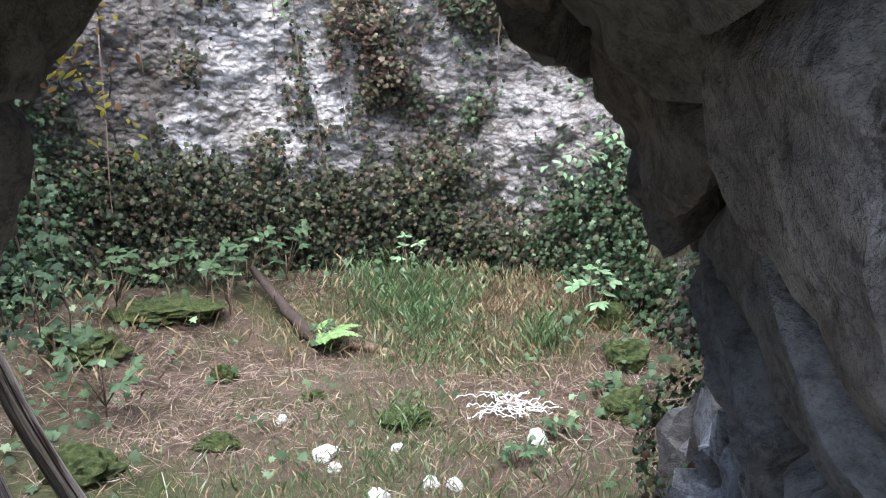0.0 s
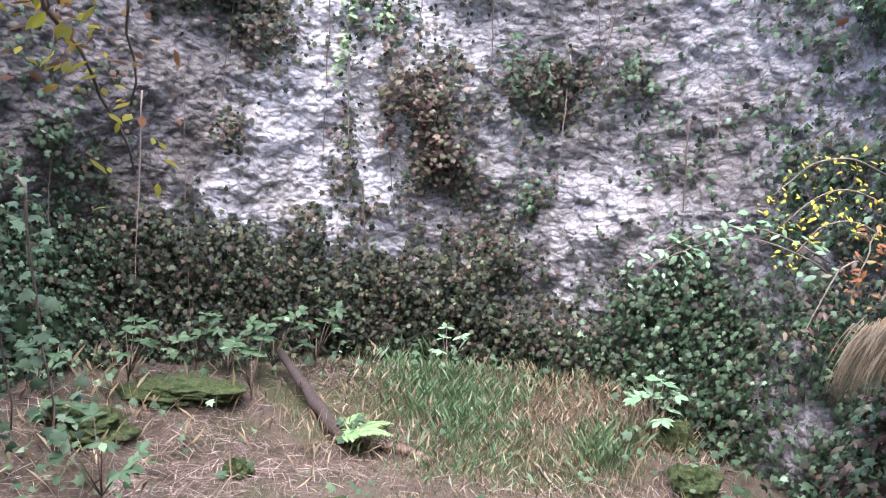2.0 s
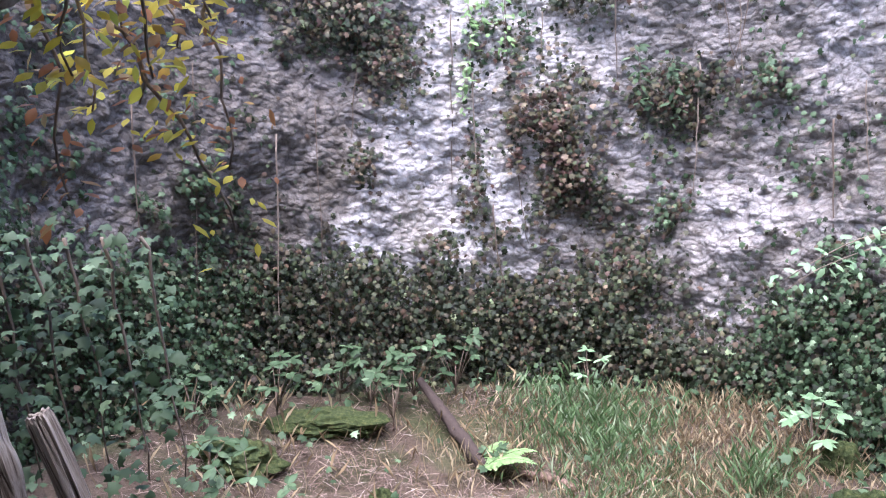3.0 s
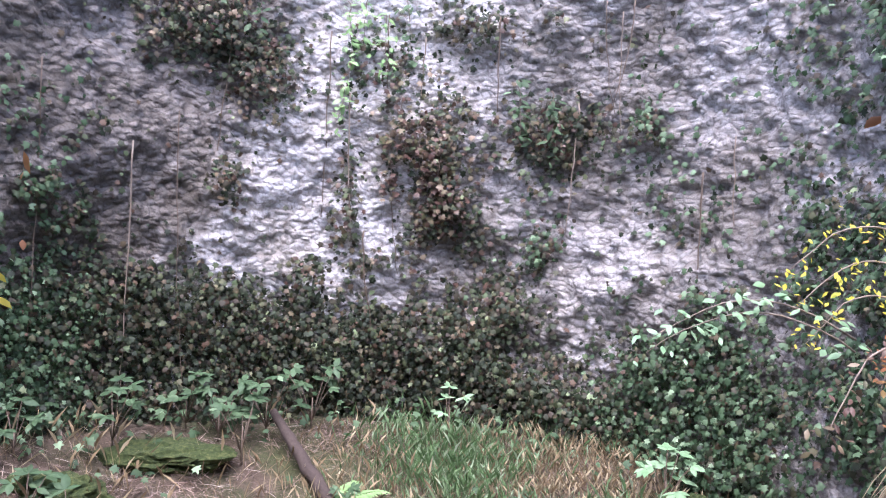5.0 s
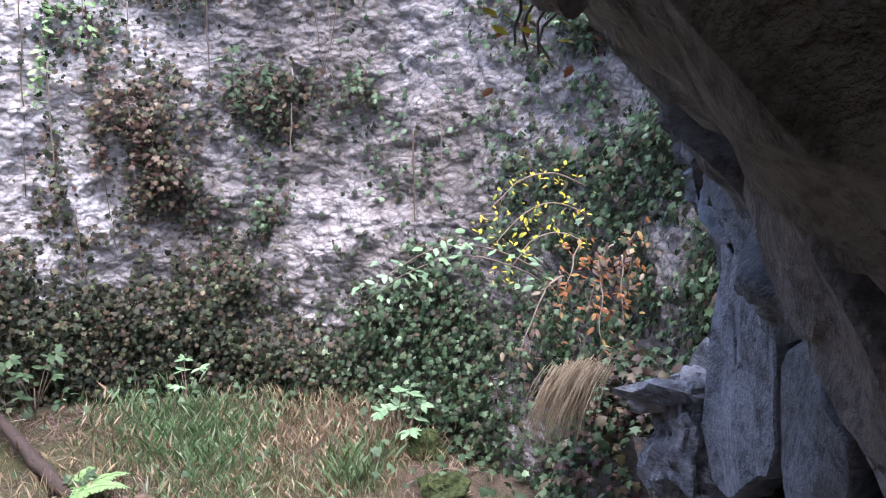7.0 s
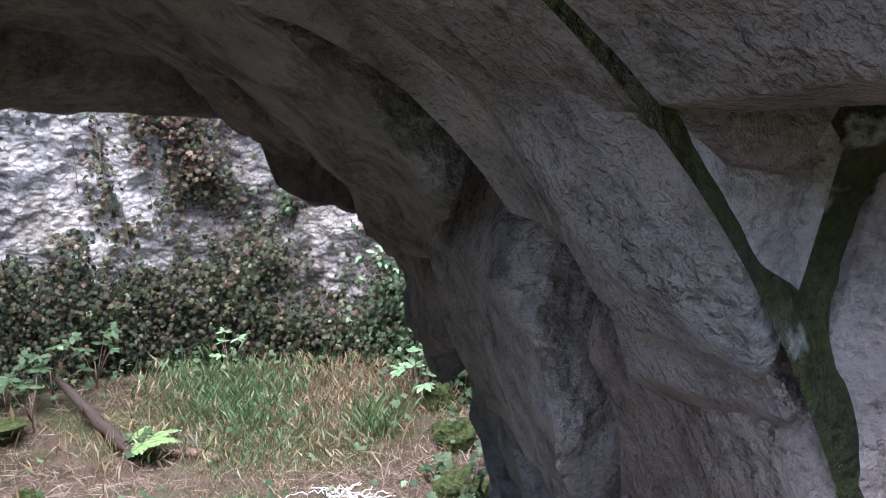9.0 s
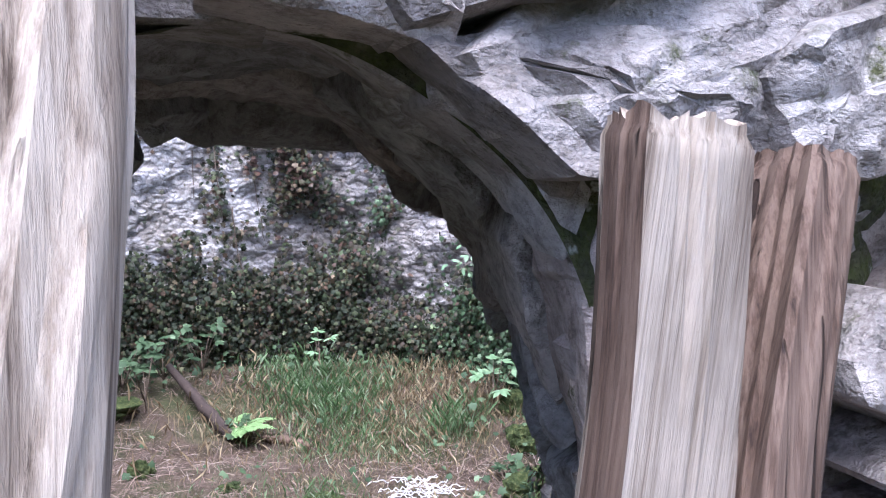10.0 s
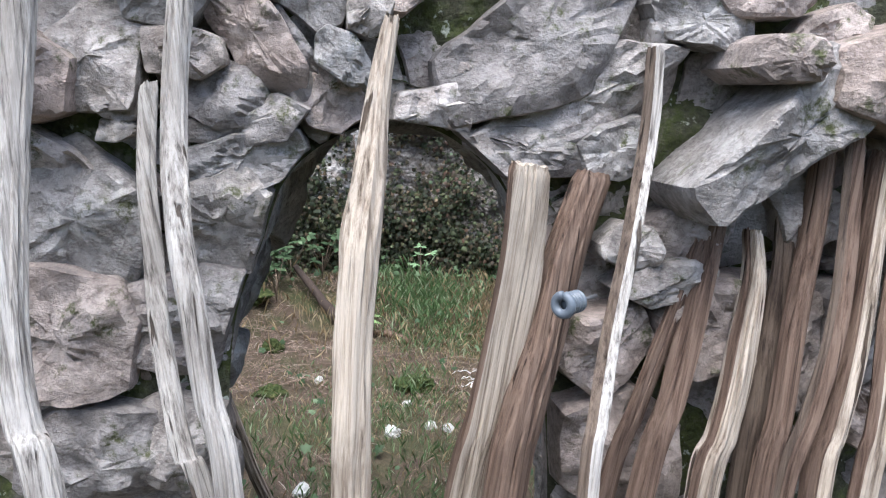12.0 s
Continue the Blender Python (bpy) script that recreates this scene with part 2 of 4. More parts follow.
def part(name, me, parent=None, label=""):
    ob = new(name, me)
    if parent:
        ob.parent = parent
    if label:
        ob["label"] = label
    return ob


def thing(name, x, y, z, label, category, group="", kind=""):
    e = new(name)
    e.matrix_basis = pose(x, y, z)
    return tagged(e, label, category, group, kind)


def grid_mesh(name, nu, nv, f, mat, closed=False, keep=None):
    verts = [f(i / (nu if closed else nu - 1), j / (nv - 1)) for j in range(nv) for i in range(nu)]
    faces = []
    for j in range(nv - 1):
        for i in range(nu if closed else nu - 1):
            k = (i + 1) % nu
            q = (j * nu + i, j * nu + k, (j + 1) * nu + k, (j + 1) * nu + i)
            if keep is None or keep(*[sum(verts[a][c] for a in q) / 4 for c in range(3)]):
                faces.append(q)
    return mesh_of(name, verts, faces, mat)


def tube_geo(points, radii, sides=6):
    """Rings round a polyline; returns verts, faces."""
    verts, faces = [], []
    pts = [Vector(p) for p in points]
    for i, p in enumerate(pts):
        d = (pts[min(i + 1, len(pts) - 1)] - pts[max(i - 1, 0)]).normalized()
        a = d.orthogonal().normalized() if i == 0 else (a - d * a.dot(d)).normalized()
        b = d.cross(a)
        for k in range(sides):
            w = 2 * math.pi * k / sides
            verts.append(tuple(p + radii[i] * (math.cos(w) * a + math.sin(w) * b)))
    for i in range(len(pts) - 1):
        for k in range(sides):
            l = (k + 1) % sides
            faces.append((i * sides + k, i * sides + l, (i + 1) * sides + l, (i + 1) * sides + k))
    faces.append(tuple(reversed(range(sides))))
    faces.append(tuple(range((len(pts) - 1) * sides, len(pts) * sides)))
    return verts, faces


def joined(geos):
    verts, faces = [], []
    for v, f in geos:
        o = len(verts)
        verts += v
        faces += [tuple(i + o for i in q) for q in f]
    return verts, faces


def scatter_mesh(name, mat, places, normals, ups, sizes, shape, faces, wob=0.35):
    """Many copies of a small flat shape in one mesh: shape in (side, up, out) units."""
    places, nrm, up = np.asarray(places, float), np.asarray(normals, float), np.asarray(ups, float)
    n = len(places)
    nrm = nrm + nrg.normal(0, wob, (n, 3))
    nrm /= np.linalg.norm(nrm, axis=1, keepdims=True)
    up = up + nrg.normal(0, wob, (n, 3))
    side = np.cross(up, nrm)
    side /= np.linalg.norm(side, axis=1, keepdims=True) + 1e-9
    up = np.cross(nrm, side)
    sh = np.asarray(shape, float)
    v = places[:, None] + np.asarray(sizes)[:, None, None] * (sh[None, :, :1] * side[:, None] + sh[None, :, 1:2] * up[:, None] + sh[None, :, 2:] * nrm[:, None])
    k = len(sh)
    fs = (np.arange(n)[:, None, None] * k + np.asarray(faces)[None]).reshape(-1, len(faces[0]))
    return mesh_of(name, v.reshape(-1, 3).tolist(), fs.tolist(), mat)


IVY_SHAPE = [(0, 0, 0), (-0.45, 0.1, -0.05), (-0.3, 0.45, 0.02), (-0.5, 0.62, -0.08), (-0.16, 0.72, 0.04), (0, 1.05, -0.1), (0.16, 0.72, 0.04), (0.5, 0.62, -0.08), (0.3, 0.45, 0.02), (0.45, 0.1, -0.05), (0, 0.45, 0.1)]
IVY_FACES = [(10, i, i + 1) for i in range(0, 9)] + [(10, 9, 0)]
OVAL_SHAPE = [(0, 0, 0), (-0.22, 0.3, -0.03), (-0.2, 0.65, -0.03), (0, 1, -0.12), (0.2, 0.65, -0.03), (0.22, 0.3, -0.03), (0, 0.5, 0.05)]
OVAL_FACES = [(6, i, i + 1) for i in range(0, 5)] + [(6, 5, 0)]
BLADE_SHAPE = [(-0.0075, 0, 0), (0.0075, 0, 0), (0.006, 0.45, 0.06), (-0.006, 0.45, 0.06), (0.0, 0.8, 0.24), (0.0, 1.0, 0.5)]
BLADE_FACES = [(0, 1, 2), (0, 2, 3), (3, 2, 4), (3, 4, 5)]


# ---- ground ----
def ground_z(x, y):
    r = math.hypot(x - CX, y - CY)
    inside = 0.1 + 0.24 * smooth(0.75, 1.75, r) * smooth(2.6, 4.3, y) + 0.12 * smooth(0.6, 1.6, -(x + 0.1)) * smooth(2.6, 3.6, y)
    h = inside * smooth(2.3, 1.9, r) if r > 1.9 else inside
    return h + 0.025 * fbm(x, y, 0, 2.2) + 0.012 * fbm(x, y, 3, 9)


def warp(u):
    """Close steps near the middle, out to 400 m."""
    s = 2 * u - 1
    return 4.2 * s + math.copysign(400 * abs(s) ** 9, s)


ground = part("ground", grid_mesh("ground", 170, 170, lambda u, v: (lambda x, y: (x, y, ground_z(x, y) if math.hypot(x, y - 2) < 9 else 0.0))(warp(u) + 0.1, warp(v) + 2.4), M_SOIL))
tagged(ground, "brown leaf litter and mossy soil ground", "ground", kind="structure")


# ---- the round shaft ----
def shaft_off(a, z):
    x, y = math.cos(a), math.sin(a)
    return 0.12 * fbm(x, y, z * 0.55, 1.5, 3) + 0.035 * fbm(x * 1.8, y * 1.8, z, 6.5, 4) + 0.014 * fbm(x * 1.8, y * 1.8, z * 1.1, 19, 4) + 0.018 * noise.voronoi((x * 24, y * 24, z * 17))[0][0]


def near_side(a):
    return 0.17 * smooth(0.2, 0.9, -math.sin(a))


def shaft_point(a, z, out=0.0):
    """On the inner face; out: towards the middle."""
    r = RAD + near_side(a) + shaft_off(a, z) - 0.05 * smooth(1.5, 0.2, z) + 0.02 * z - out
    return CX + r * math.cos(a), CY + r * math.sin(a), z


def rim_z(a):
    return 1.74 + 1.06 * smooth(-0.5, 0.75, math.sin(a)) + 0.55 * smooth(0.55, 0.95, math.cos(a))


def not_mouth(x, y, z):
    return not (-0.72 < x < 0.95 and y < 2.2 and z < 1.69)


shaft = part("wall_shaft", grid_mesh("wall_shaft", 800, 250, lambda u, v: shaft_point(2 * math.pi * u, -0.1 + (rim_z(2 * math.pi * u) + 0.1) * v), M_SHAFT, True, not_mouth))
tagged(shaft, "round rough lime-rubble shaft wall hung with ivy", "wall", kind="structure")
drum = part("wall_drum", grid_mesh("wall_drum", 160, 30, lambda u, v: (lambda a, z: (CX + (2.86 + 0.05 * fbm(math.cos(a), math.sin(a), z, 4)) * math.cos(a), CY + (2.86 + 0.05 * fbm(math.cos(a), math.sin(a), z, 4)) * math.sin(a), z))(2 * math.pi * u, -0.1 + (rim_z(2 * math.pi * u) + 0.1) * v), M_MORTAR, True, lambda x, y, z: not (-1.2 < x < 1.4 and y < 1 and z < 1.65)))
tagged(drum, "outer face of the thick round stone wall", "wall", kind="structure")
rim = part("wall_top", grid_mesh("wall_top", 160, 8, lambda u, v: (CX + (1.82 + near_side(2 * math.pi * u) + (1.1 - near_side(2 * math.pi * u)) * v) * math.cos(2 * math.pi * u), CY + (1.82 + near_side(2 * math.pi * u) + (1.1 - near_side(2 * math.pi * u)) * v) * math.sin(2 * math.pi * u), rim_z(2 * math.pi * u) - 0.02 + 0.06 * fbm(math.cos(6.283 * u) * 3, math.sin(6.283 * u) * 3, v * 2, 1.5)), M_SOIL, True))
tagged(rim, "overgrown earthy top of the round wall", "wall", kind="structure")

# ---- mouth: outer outline at y = 0, a waist at y = WAIST, and the lip that opens on the shaft at y = DEEP ----
OUTER = [(-0.24, -0.05), (-0.235, 0.7), (-0.225, 1.05), (-0.215, 1.25), (-0.18, 1.36), (-0.15, 1.44), (-0.09, 1.49), (-0.02, 1.51), (0.05, 1.49), (0.118, 1.43), (0.155, 1.33), (0.18, 1.2), (0.20, 1.0), (0.21, 0.6), (0.22, -0.05)]
WAIST = 0.45
INNER = [(-0.32, -0.05), (-0.32, 0.7), (-0.285, 1.05), (-0.195, 1.24), (-0.139, 1.372), (-0.114, 1.443), (-0.065, 1.476), (0.001, 1.492), (0.073, 1.48), (0.135, 1.443), (0.188, 1.394), (0.229, 1.332), (0.261, 1.27), (0.295, 1.136), (0.308, -0.05)]
DEEP = 0.94
LIP = [(-0.44, -0.05), (-0.44, 0.7), (-0.42, 1.05), (-0.40, 1.24), (-0.38, 1.38), (-0.34, 1.47), (-0.25, 1.55), (-0.11, 1.61), (0.10, 1.64), (0.30, 1.61), (0.44, 1.555), (0.52, 1.48), (0.548, 1.40), (0.60, 1.25), (0.64, -0.05)]


def outline(pts, u):
    k = u * (len(pts) - 1)
    i = min(int(k), len(pts) - 2)
    f = k - i
    p0, p1, p2, p3 = (Vector(pts[min(max(j, 0), len(pts) - 1)]) for j in (i - 1, i, i + 1, i + 2))
    return 0.5 * ((2 * p1) + (p2 - p0) * f + (2 * p0 - 5 * p1 + 4 * p2 - p3) * f * f + (3 * p1 - p0 - 3 * p2 + p3) * f ** 3)


def mouth_point(u, v, out=0.0):
    """v: 0 at the outer face, 1 at the lip; out: into the opening."""
    b = DEEP * v
    if b < WAIST:
        k = b / WAIST
        p = outline(OUTER, u).lerp(outline(INNER, u), smooth(0, 1, k) * 0.45 + k * 0.55)
    else:
        p = outline(INNER, u).lerp(outline(LIP, u), (b - WAIST) / (DEEP - WAIST))
    mid = Vector((0.04, min(p.y, 1.15)))
    d = (mid - p).normalized()
    q = p + d * out
    return q.x, b, q.y


def mouth_rough(u, v):
    p = mouth_point(u, v)
    n = 0.022 * fbm(*p, 5, 3) + 0.010 * fbm(*p, 24, 3) + 0.05 * smooth(0.45, 0.8, v) * max(-0.3, fbm(*p, 9, 4))
    return mouth_point(u, v, n - 0.045)


passage = part("wall_passage", grid_mesh("wall_passage", 160, 130, mouth_rough, M_MORTAR))
tagged(passage, "dark stone lining of the splayed opening", "wall", kind="structure")


def face_ring(pts, y0, y1, box, bumps):
    """A face that spreads from an outline to a frame (x0, x1, z1); y1: its plane, or the radius of the shaft that it meets."""
    x0, x1, z1 = box

    def f(u, v):
        p = outline(pts, u)
        k = u * 3
        if k < 1:
            q = Vector((x0, -0.05 + (z1 + 0.05) * k))
        elif k < 2:
            q = Vector((x0 + (x1 - x0) * (k - 1), z1))
        else:
            q = Vector((x1, z1 - (z1 + 0.05) * (k - 2)))
        w = v ** 1.4
        r = p.lerp(q, w)
        n = bumps * fbm(r.x, 1, r.y, 5, 3) + bumps * 0.6 * fbm(r.x, 1, r.y, 15, 4)
        end = y1 if y1 < 0.5 else CY - math.sqrt(y1 * y1 - (r.x - CX) ** 2)
        return r.x, y0 + (end - y0) * smooth(0, 1, v) + n * smooth(0, 0.04, v), r.y
    return f


front = part("wall_front", grid_mesh("wall_front", 300, 130, face_ring(OUTER, 0.012, 0.012, (-1.5, 1.7, 1.79), 0.022), M_MORTAR))
tagged(front, "rubble stone wall with mossy earthen joints", "wall", kind="structure")
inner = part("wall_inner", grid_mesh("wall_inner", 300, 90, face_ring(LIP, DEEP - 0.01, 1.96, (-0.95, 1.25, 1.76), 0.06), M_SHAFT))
tagged(inner, "ragged rock face round the inner opening", "wall", kind="structure")


# ---- unseen bank facing the wall, added to cut the skylight on it ----
slope = part("hillside", grid_mesh("hillside", 60, 24, lambda u, v: (-9 + 18 * u, -4.5 - 4.0 * v + 3.0 * abs(2 * u - 1) ** 2, -0.1 + 3.6 * v ** 0.8 + 0.5 * fbm(18 * u, 7 * v, 0, 0.6)), M_MOSS))
tagged(slope, "unseen dark mossy bank added to shade the stone wall", "hillside", kind="structure")


# ---- stakes across the opening ----
def through_points(pts, t):
    k = t * (len(pts) - 1)
    i = min(int(k), len(pts) - 2)
    f = k - i
    p0, p1, p2, p3 = (pts[min(max(q, 0), len(pts) - 1)] for q in (i - 1, i, i + 1, i + 2))
    return 0.5 * ((2 * p1) + (p2 - p0) * f + (2 * p0 - 5 * p1 + 4 * p2 - p3) * f * f + (3 * p1 - p0 - 3 * p2 + p3) * f ** 3)


def stake_mesh(name, points, width, deep, wedge, mats, seed, tip=0.0, butt=1.15, turned=-0.62):
    """A split stake along some points, base first; wedge: 0 round, 1 sharply split. Local z runs from base to top."""
    world_pts = [Vector(p) for p in points]
    p0 = world_pts[0]
    turn = (world_pts[-1] - p0).normalized().to_track_quat("Z", "Y").to_matrix()
    local = [turn.transposed() @ (p - p0) for p in world_pts]
    rows, sides = 110, 44
    verts, faces = [], []
    ph = seed * 1.7
    for j in range(rows):
        t = j / (rows - 1)
        c = through_points(local, t)
        z = c.z
        taper = butt + (1 - butt) * t - tip * smooth(0.72, 1.0, t)
        if t > 0.985:
            taper *= 0.9
        wob = Vector((0.010 * noise.noise((ph, z * 4.1, 0.0)), 0.010 * noise.noise((ph, z * 4.1, 9.0))))
        for k in range(sides):
            w = 2 * math.pi * k / sides
            v = w + 0.3 * noise.noise((ph + 4, z * 0.8, 0.0))
            # a three-cornered split section blended with a round one
            tri = min(0.62 / max(0.2, math.cos(((v + 0.5 + seed) % 2.094) - 1.047)), 1.12)
            r = (1 - wedge) + wedge * tri
            ca, sa = math.cos(v), math.sin(v)
            groove = noise.noise((ca * 3.0 + ph, sa * 3.0, z * 1.3))
            rift = max(0.0, 0.13 - abs(noise.noise((ca * 4.2 + ph, sa * 4.2, z * 0.9 + 3))))
            fine = noise.noise((ca * 11 + ph, sa * 11, z * 2.5))
            knob = max(0.0, noise.noise((ca * 1.2, sa * 1.2 + ph, z * 9)) - 0.25)
            r *= taper * (1 + 0.11 * groove + 0.06 * fine + 0.4 * knob - 1.3 * rift)
            end = 0.005 * noise.noise((ca * 3 + ph, sa * 3, 5.0)) * (1 if j == rows - 1 else 0)
            verts.append((c.x + wob.x + 0.5 * width * r * math.cos(w), c.y + wob.y + 0.5 * deep * r * math.sin(w), z + end))
    for j in range(rows - 1):
        for k in range(sides):
            l = (k + 1) % sides
            faces.append((j * sides + k, j * sides + l, (j + 1) * sides + l, (j + 1) * sides + k))
    n = len(verts)
    top = verts[n - sides:]
    verts.append((sum(v[0] for v in top) / sides, sum(v[1] for v in top) / sides, sum(v[2] for v in top) / sides - 0.004))
    faces += [((rows - 1) * sides + k, (rows - 1) * sides + (k + 1) % sides, n) for k in range(sides)]
    faces.append(tuple(reversed(range(sides))))
    me = mesh_of(name, verts, faces, mats[0])
    if len(mats) > 1:
        me.materials.append(mats[1])
        side = [k for k in range(sides) if (turn @ Vector((math.cos(2 * math.pi * (k + 0.5) / sides), math.sin(2 * math.pi * (k + 0.5) / sides), 0))).x < turned]
        for i, p in enumerate(me.polygons):
            if i < (rows - 1) * sides and i % sides in side:
                p.material_index = 1
    me.set_sharp_from_angle(angle=radians(38))
    return me, Matrix.Translation(p0) @ turn.to_4x4()


def stake(points, width, deep, wedge, mats, label, seed, tip=0.0, butt=1.15, turned=-0.62, name="wooden_stake", group="stakes across the opening"):
    """Points from the top down; the stake runs on to the ground."""
    pts = [Vector(p) for p in points]
    d = (pts[-1] - pts[-2]).normalized()
    d = Vector((d.x * 0.5, max(-0.12, min(0.05, d.y)), d.z))
    low = pts[-1].z
    for f in (0.35, 0.7, 1.0):
        q = pts[-1] + d * (0.36 * low / -d.z)
        if f == 1.0:
            q.z = ground_z(q.x, q.y) - 0.02
        pts.append(q)
    me, m = stake_mesh(name, pts[::-1], width, deep, wedge, mats, seed, tip, butt, turned)
    ob = new(name, me)
    ob.matrix_basis = m
    return tagged(ob, label, "wooden stake", group)


stake(((-0.408, -0.070, 1.764), (-0.414, -0.100, 1.623), (-0.417, -0.130, 1.511), (-0.416, -0.160, 1.402), (-0.409, -0.190, 1.295), (-0.397, -0.210, 1.216), (-0.376, -0.230, 1.147)), 0.034, 0.034, 0.2, [M_GREYW], "weathered pale round stake leaning on the stone wall", 1)
stake(((-0.299, -0.045, 1.546), (-0.301, -0.060, 1.451), (-0.291, -0.080, 1.359), (-0.279, -0.110, 1.271), (-0.252, -0.150, 1.156), (-0.229, -0.170, 1.112)), 0.023, 0.024, 0.4, [M_GREYW], "short weathered grey stake behind a longer one", 2)
stake(((-0.262, -0.050, 1.740), (-0.264, -0.070, 1.633), (-0.262, -0.100, 1.515), (-0.255, -0.150, 1.402), (-0.242, -0.180, 1.321), (-0.227, -0.200, 1.238), (-0.201, -0.220, 1.136)), 0.027, 0.028, 0.3, [M_GREYW], "long bowed grey weathered stake before the opening", 3)
stake(((-0.037, -0.120, 1.622), (-0.054, -0.140, 1.523), (-0.067, -0.170, 1.408), (-0.070, -0.180, 1.350), (-0.076, -0.190, 1.262), (-0.082, -0.210, 1.127)), 0.042, 0.04, 0.15, [M_PALE], "knotty pale stake with a pointed top before the opening", 4, tip=0.55, butt=1.05)
stake(((0.124, -0.085, 1.469), (0.121, -0.075, 1.362), (0.105, -0.070, 1.257), (0.086, -0.065, 1.155), (0.063, -0.060, 1.047)), 0.045, 0.055, 0.9, [M_PALE, M_BROWN], "split pale log with a brown side beside the opening", 5, butt=1.25)
stake(((0.220, -0.030, 1.456), (0.182, -0.060, 1.359), (0.154, -0.080, 1.259), (0.123, -0.100, 1.168), (0.102, -0.110, 1.071)), 0.054, 0.05, 0.7, [M_BROWN], "thick brown split log leaning beside a pale one", 6)
stake(((0.286, -0.035, 1.608), (0.271, -0.060, 1.498), (0.240, -0.120, 1.384), (0.213, -0.160, 1.282), (0.189, -0.200, 1.205), (0.172, -0.220, 1.122)), 0.023, 0.02, 0.5, [M_GREYW, M_DARKW], "thin dark stake with a pale split edge", 7, turned=-0.3)
stake(((0.364, -0.035, 1.374), (0.324, -0.050, 1.264), (0.290, -0.060, 1.164), (0.251, -0.070, 1.045)), 0.024, 0.026, 0.5, [M_BROWN], "slim brown stake leaning far over", 8)
stake(((0.389, -0.040, 1.406), (0.360, -0.060, 1.311), (0.328, -0.075, 1.183), (0.288, -0.090, 1.054)), 0.036, 0.034, 0.5, [M_BROWN], "brown split stake with a rounded top", 9, tip=0.4)
stake(((0.428, -0.050, 1.390), (0.427, -0.070, 1.327), (0.406, -0.090, 1.224), (0.387, -0.100, 1.140), (0.364, -0.110, 1.061)), 0.04, 0.036, 0.8, [M_PALE, M_BROWN], "pale split stake with a broken top", 10, turned=-0.85, tip=0.3)
stake(((0.481, -0.030, 1.433), (0.472, -0.050, 1.308), (0.452, -0.070, 1.179), (0.434, -0.080, 1.044)), 0.034, 0.03, 0.6, [M_DARKW], "brown stake tucked under a jutting stone", 11)
stake(((0.510, -0.050, 1.521), (0.499, -0.070, 1.400), (0.471, -0.100, 1.263), (0.458, -0.110, 1.164), (0.438, -0.120, 1.063)), 0.032, 0.03, 0.6, [M_BROWN], "tall brown split stake in a leaning row", 12)
stake(((0.541, -0.060, 1.522), (0.535, -0.080, 1.402), (0.510, -0.110, 1.266), (0.486, -0.120, 1.168), (0.458, -0.130, 1.068)), 0.026, 0.03, 0.7, [M_BROWN, M_DARKW], "narrow brown split stake in a leaning row", 13)
stake(((0.601, -0.050, 1.492), (0.574, -0.080, 1.366), (0.544, -0.110, 1.236), (0.526, -0.120, 1.152), (0.504, -0.130, 1.066)), 0.04, 0.036, 0.8, [M_PALE, M_BROWN], "pale split stake in a leaning row", 14)
stake(((0.637, -0.050, 1.514), (0.617, -0.080, 1.367), (0.590, -0.110, 1.236), (0.576, -0.120, 1.151), (0.557, -0.130, 1.064)), 0.036, 0.034, 0.7, [M_PALE, M_BROWN], "pale split stake at the end of the row", 15)


# ---- fence insulator on the thin stake ----
def lathe(profile, n=28):
    verts = [(r * math.cos(2 * math.pi * k / n), r * math.sin(2 * math.pi * k / n), z) for r, z in profile for k in range(n)]
    faces = [(j * n + k, j * n + (k + 1) % n, (j + 1) * n + (k + 1) % n, (j + 1) * n + k) for j in range(len(profile) - 1) for k in range(n)]
    return verts, faces


def torus_geo(R, r, a0, a1, n=40, m=12):
    pts = [(R * math.cos(a0 + (a1 - a0) * i / (n - 1)), R * math.sin(a0 + (a1 - a0) * i / (n - 1)), 0) for i in range(n)]
    return tube_geo(pts, [r] * n, m)


ins = thing("fence_insulator", 0.118, -0.262, 1.327, "grey ringed fence insulator screwed to a thin stake", "insulator")
ins.matrix_basis = Matrix(((-0.64, 0, 0.77, 0.145), (0.77, 0, 0.64, -0.187), (0, 1, 0, 1.328), (0, 0, 0, 1))) @ Matrix.Scale(0.76, 4)
part("ring", mesh_of("ring", *torus_geo(0.0135, 0.0068, radians(98), radians(440)), M_CERAMIC), ins, "grey glazed ring with a slot")
ribbed = [(0.0, 0.006), (0.008, 0.006)]
for i in range(4):
    ribbed += [(0.0095, 0.009 + 0.0075 * i), (0.0165, 0.0105 + 0.0075 * i), (0.0165, 0.0128 + 0.0075 * i), (0.009, 0.0145 + 0.0075 * i)]
ribbed += [(0.0, 0.04)]
part("ribbed_body", mesh_of("ribbed_body", *lathe(ribbed), M_CERAMIC), ins, "ribbed porcelain body")
part("screw", mesh_of("screw", *tube_geo([(0, 0, 0.035), (0, 0, 0.06), (0, 0.0, 0.085)], [0.0035] * 3, 8), M_STEEL), ins, "dull steel screw")


# ---- leaning posts inside ----
def inside_post(base, mid, top, width, deep, wedge, mats, label, seed):
    me, m = stake_mesh("leaning_post", ((base[0], base[1], ground_z(base[0], base[1]) - 0.02), mid, top), width, deep, wedge, mats, seed)
    ob = new("leaning_post", me)
    ob.matrix_basis = m
    return tagged(ob, label, "wooden post", "posts leaning inside the shaft")


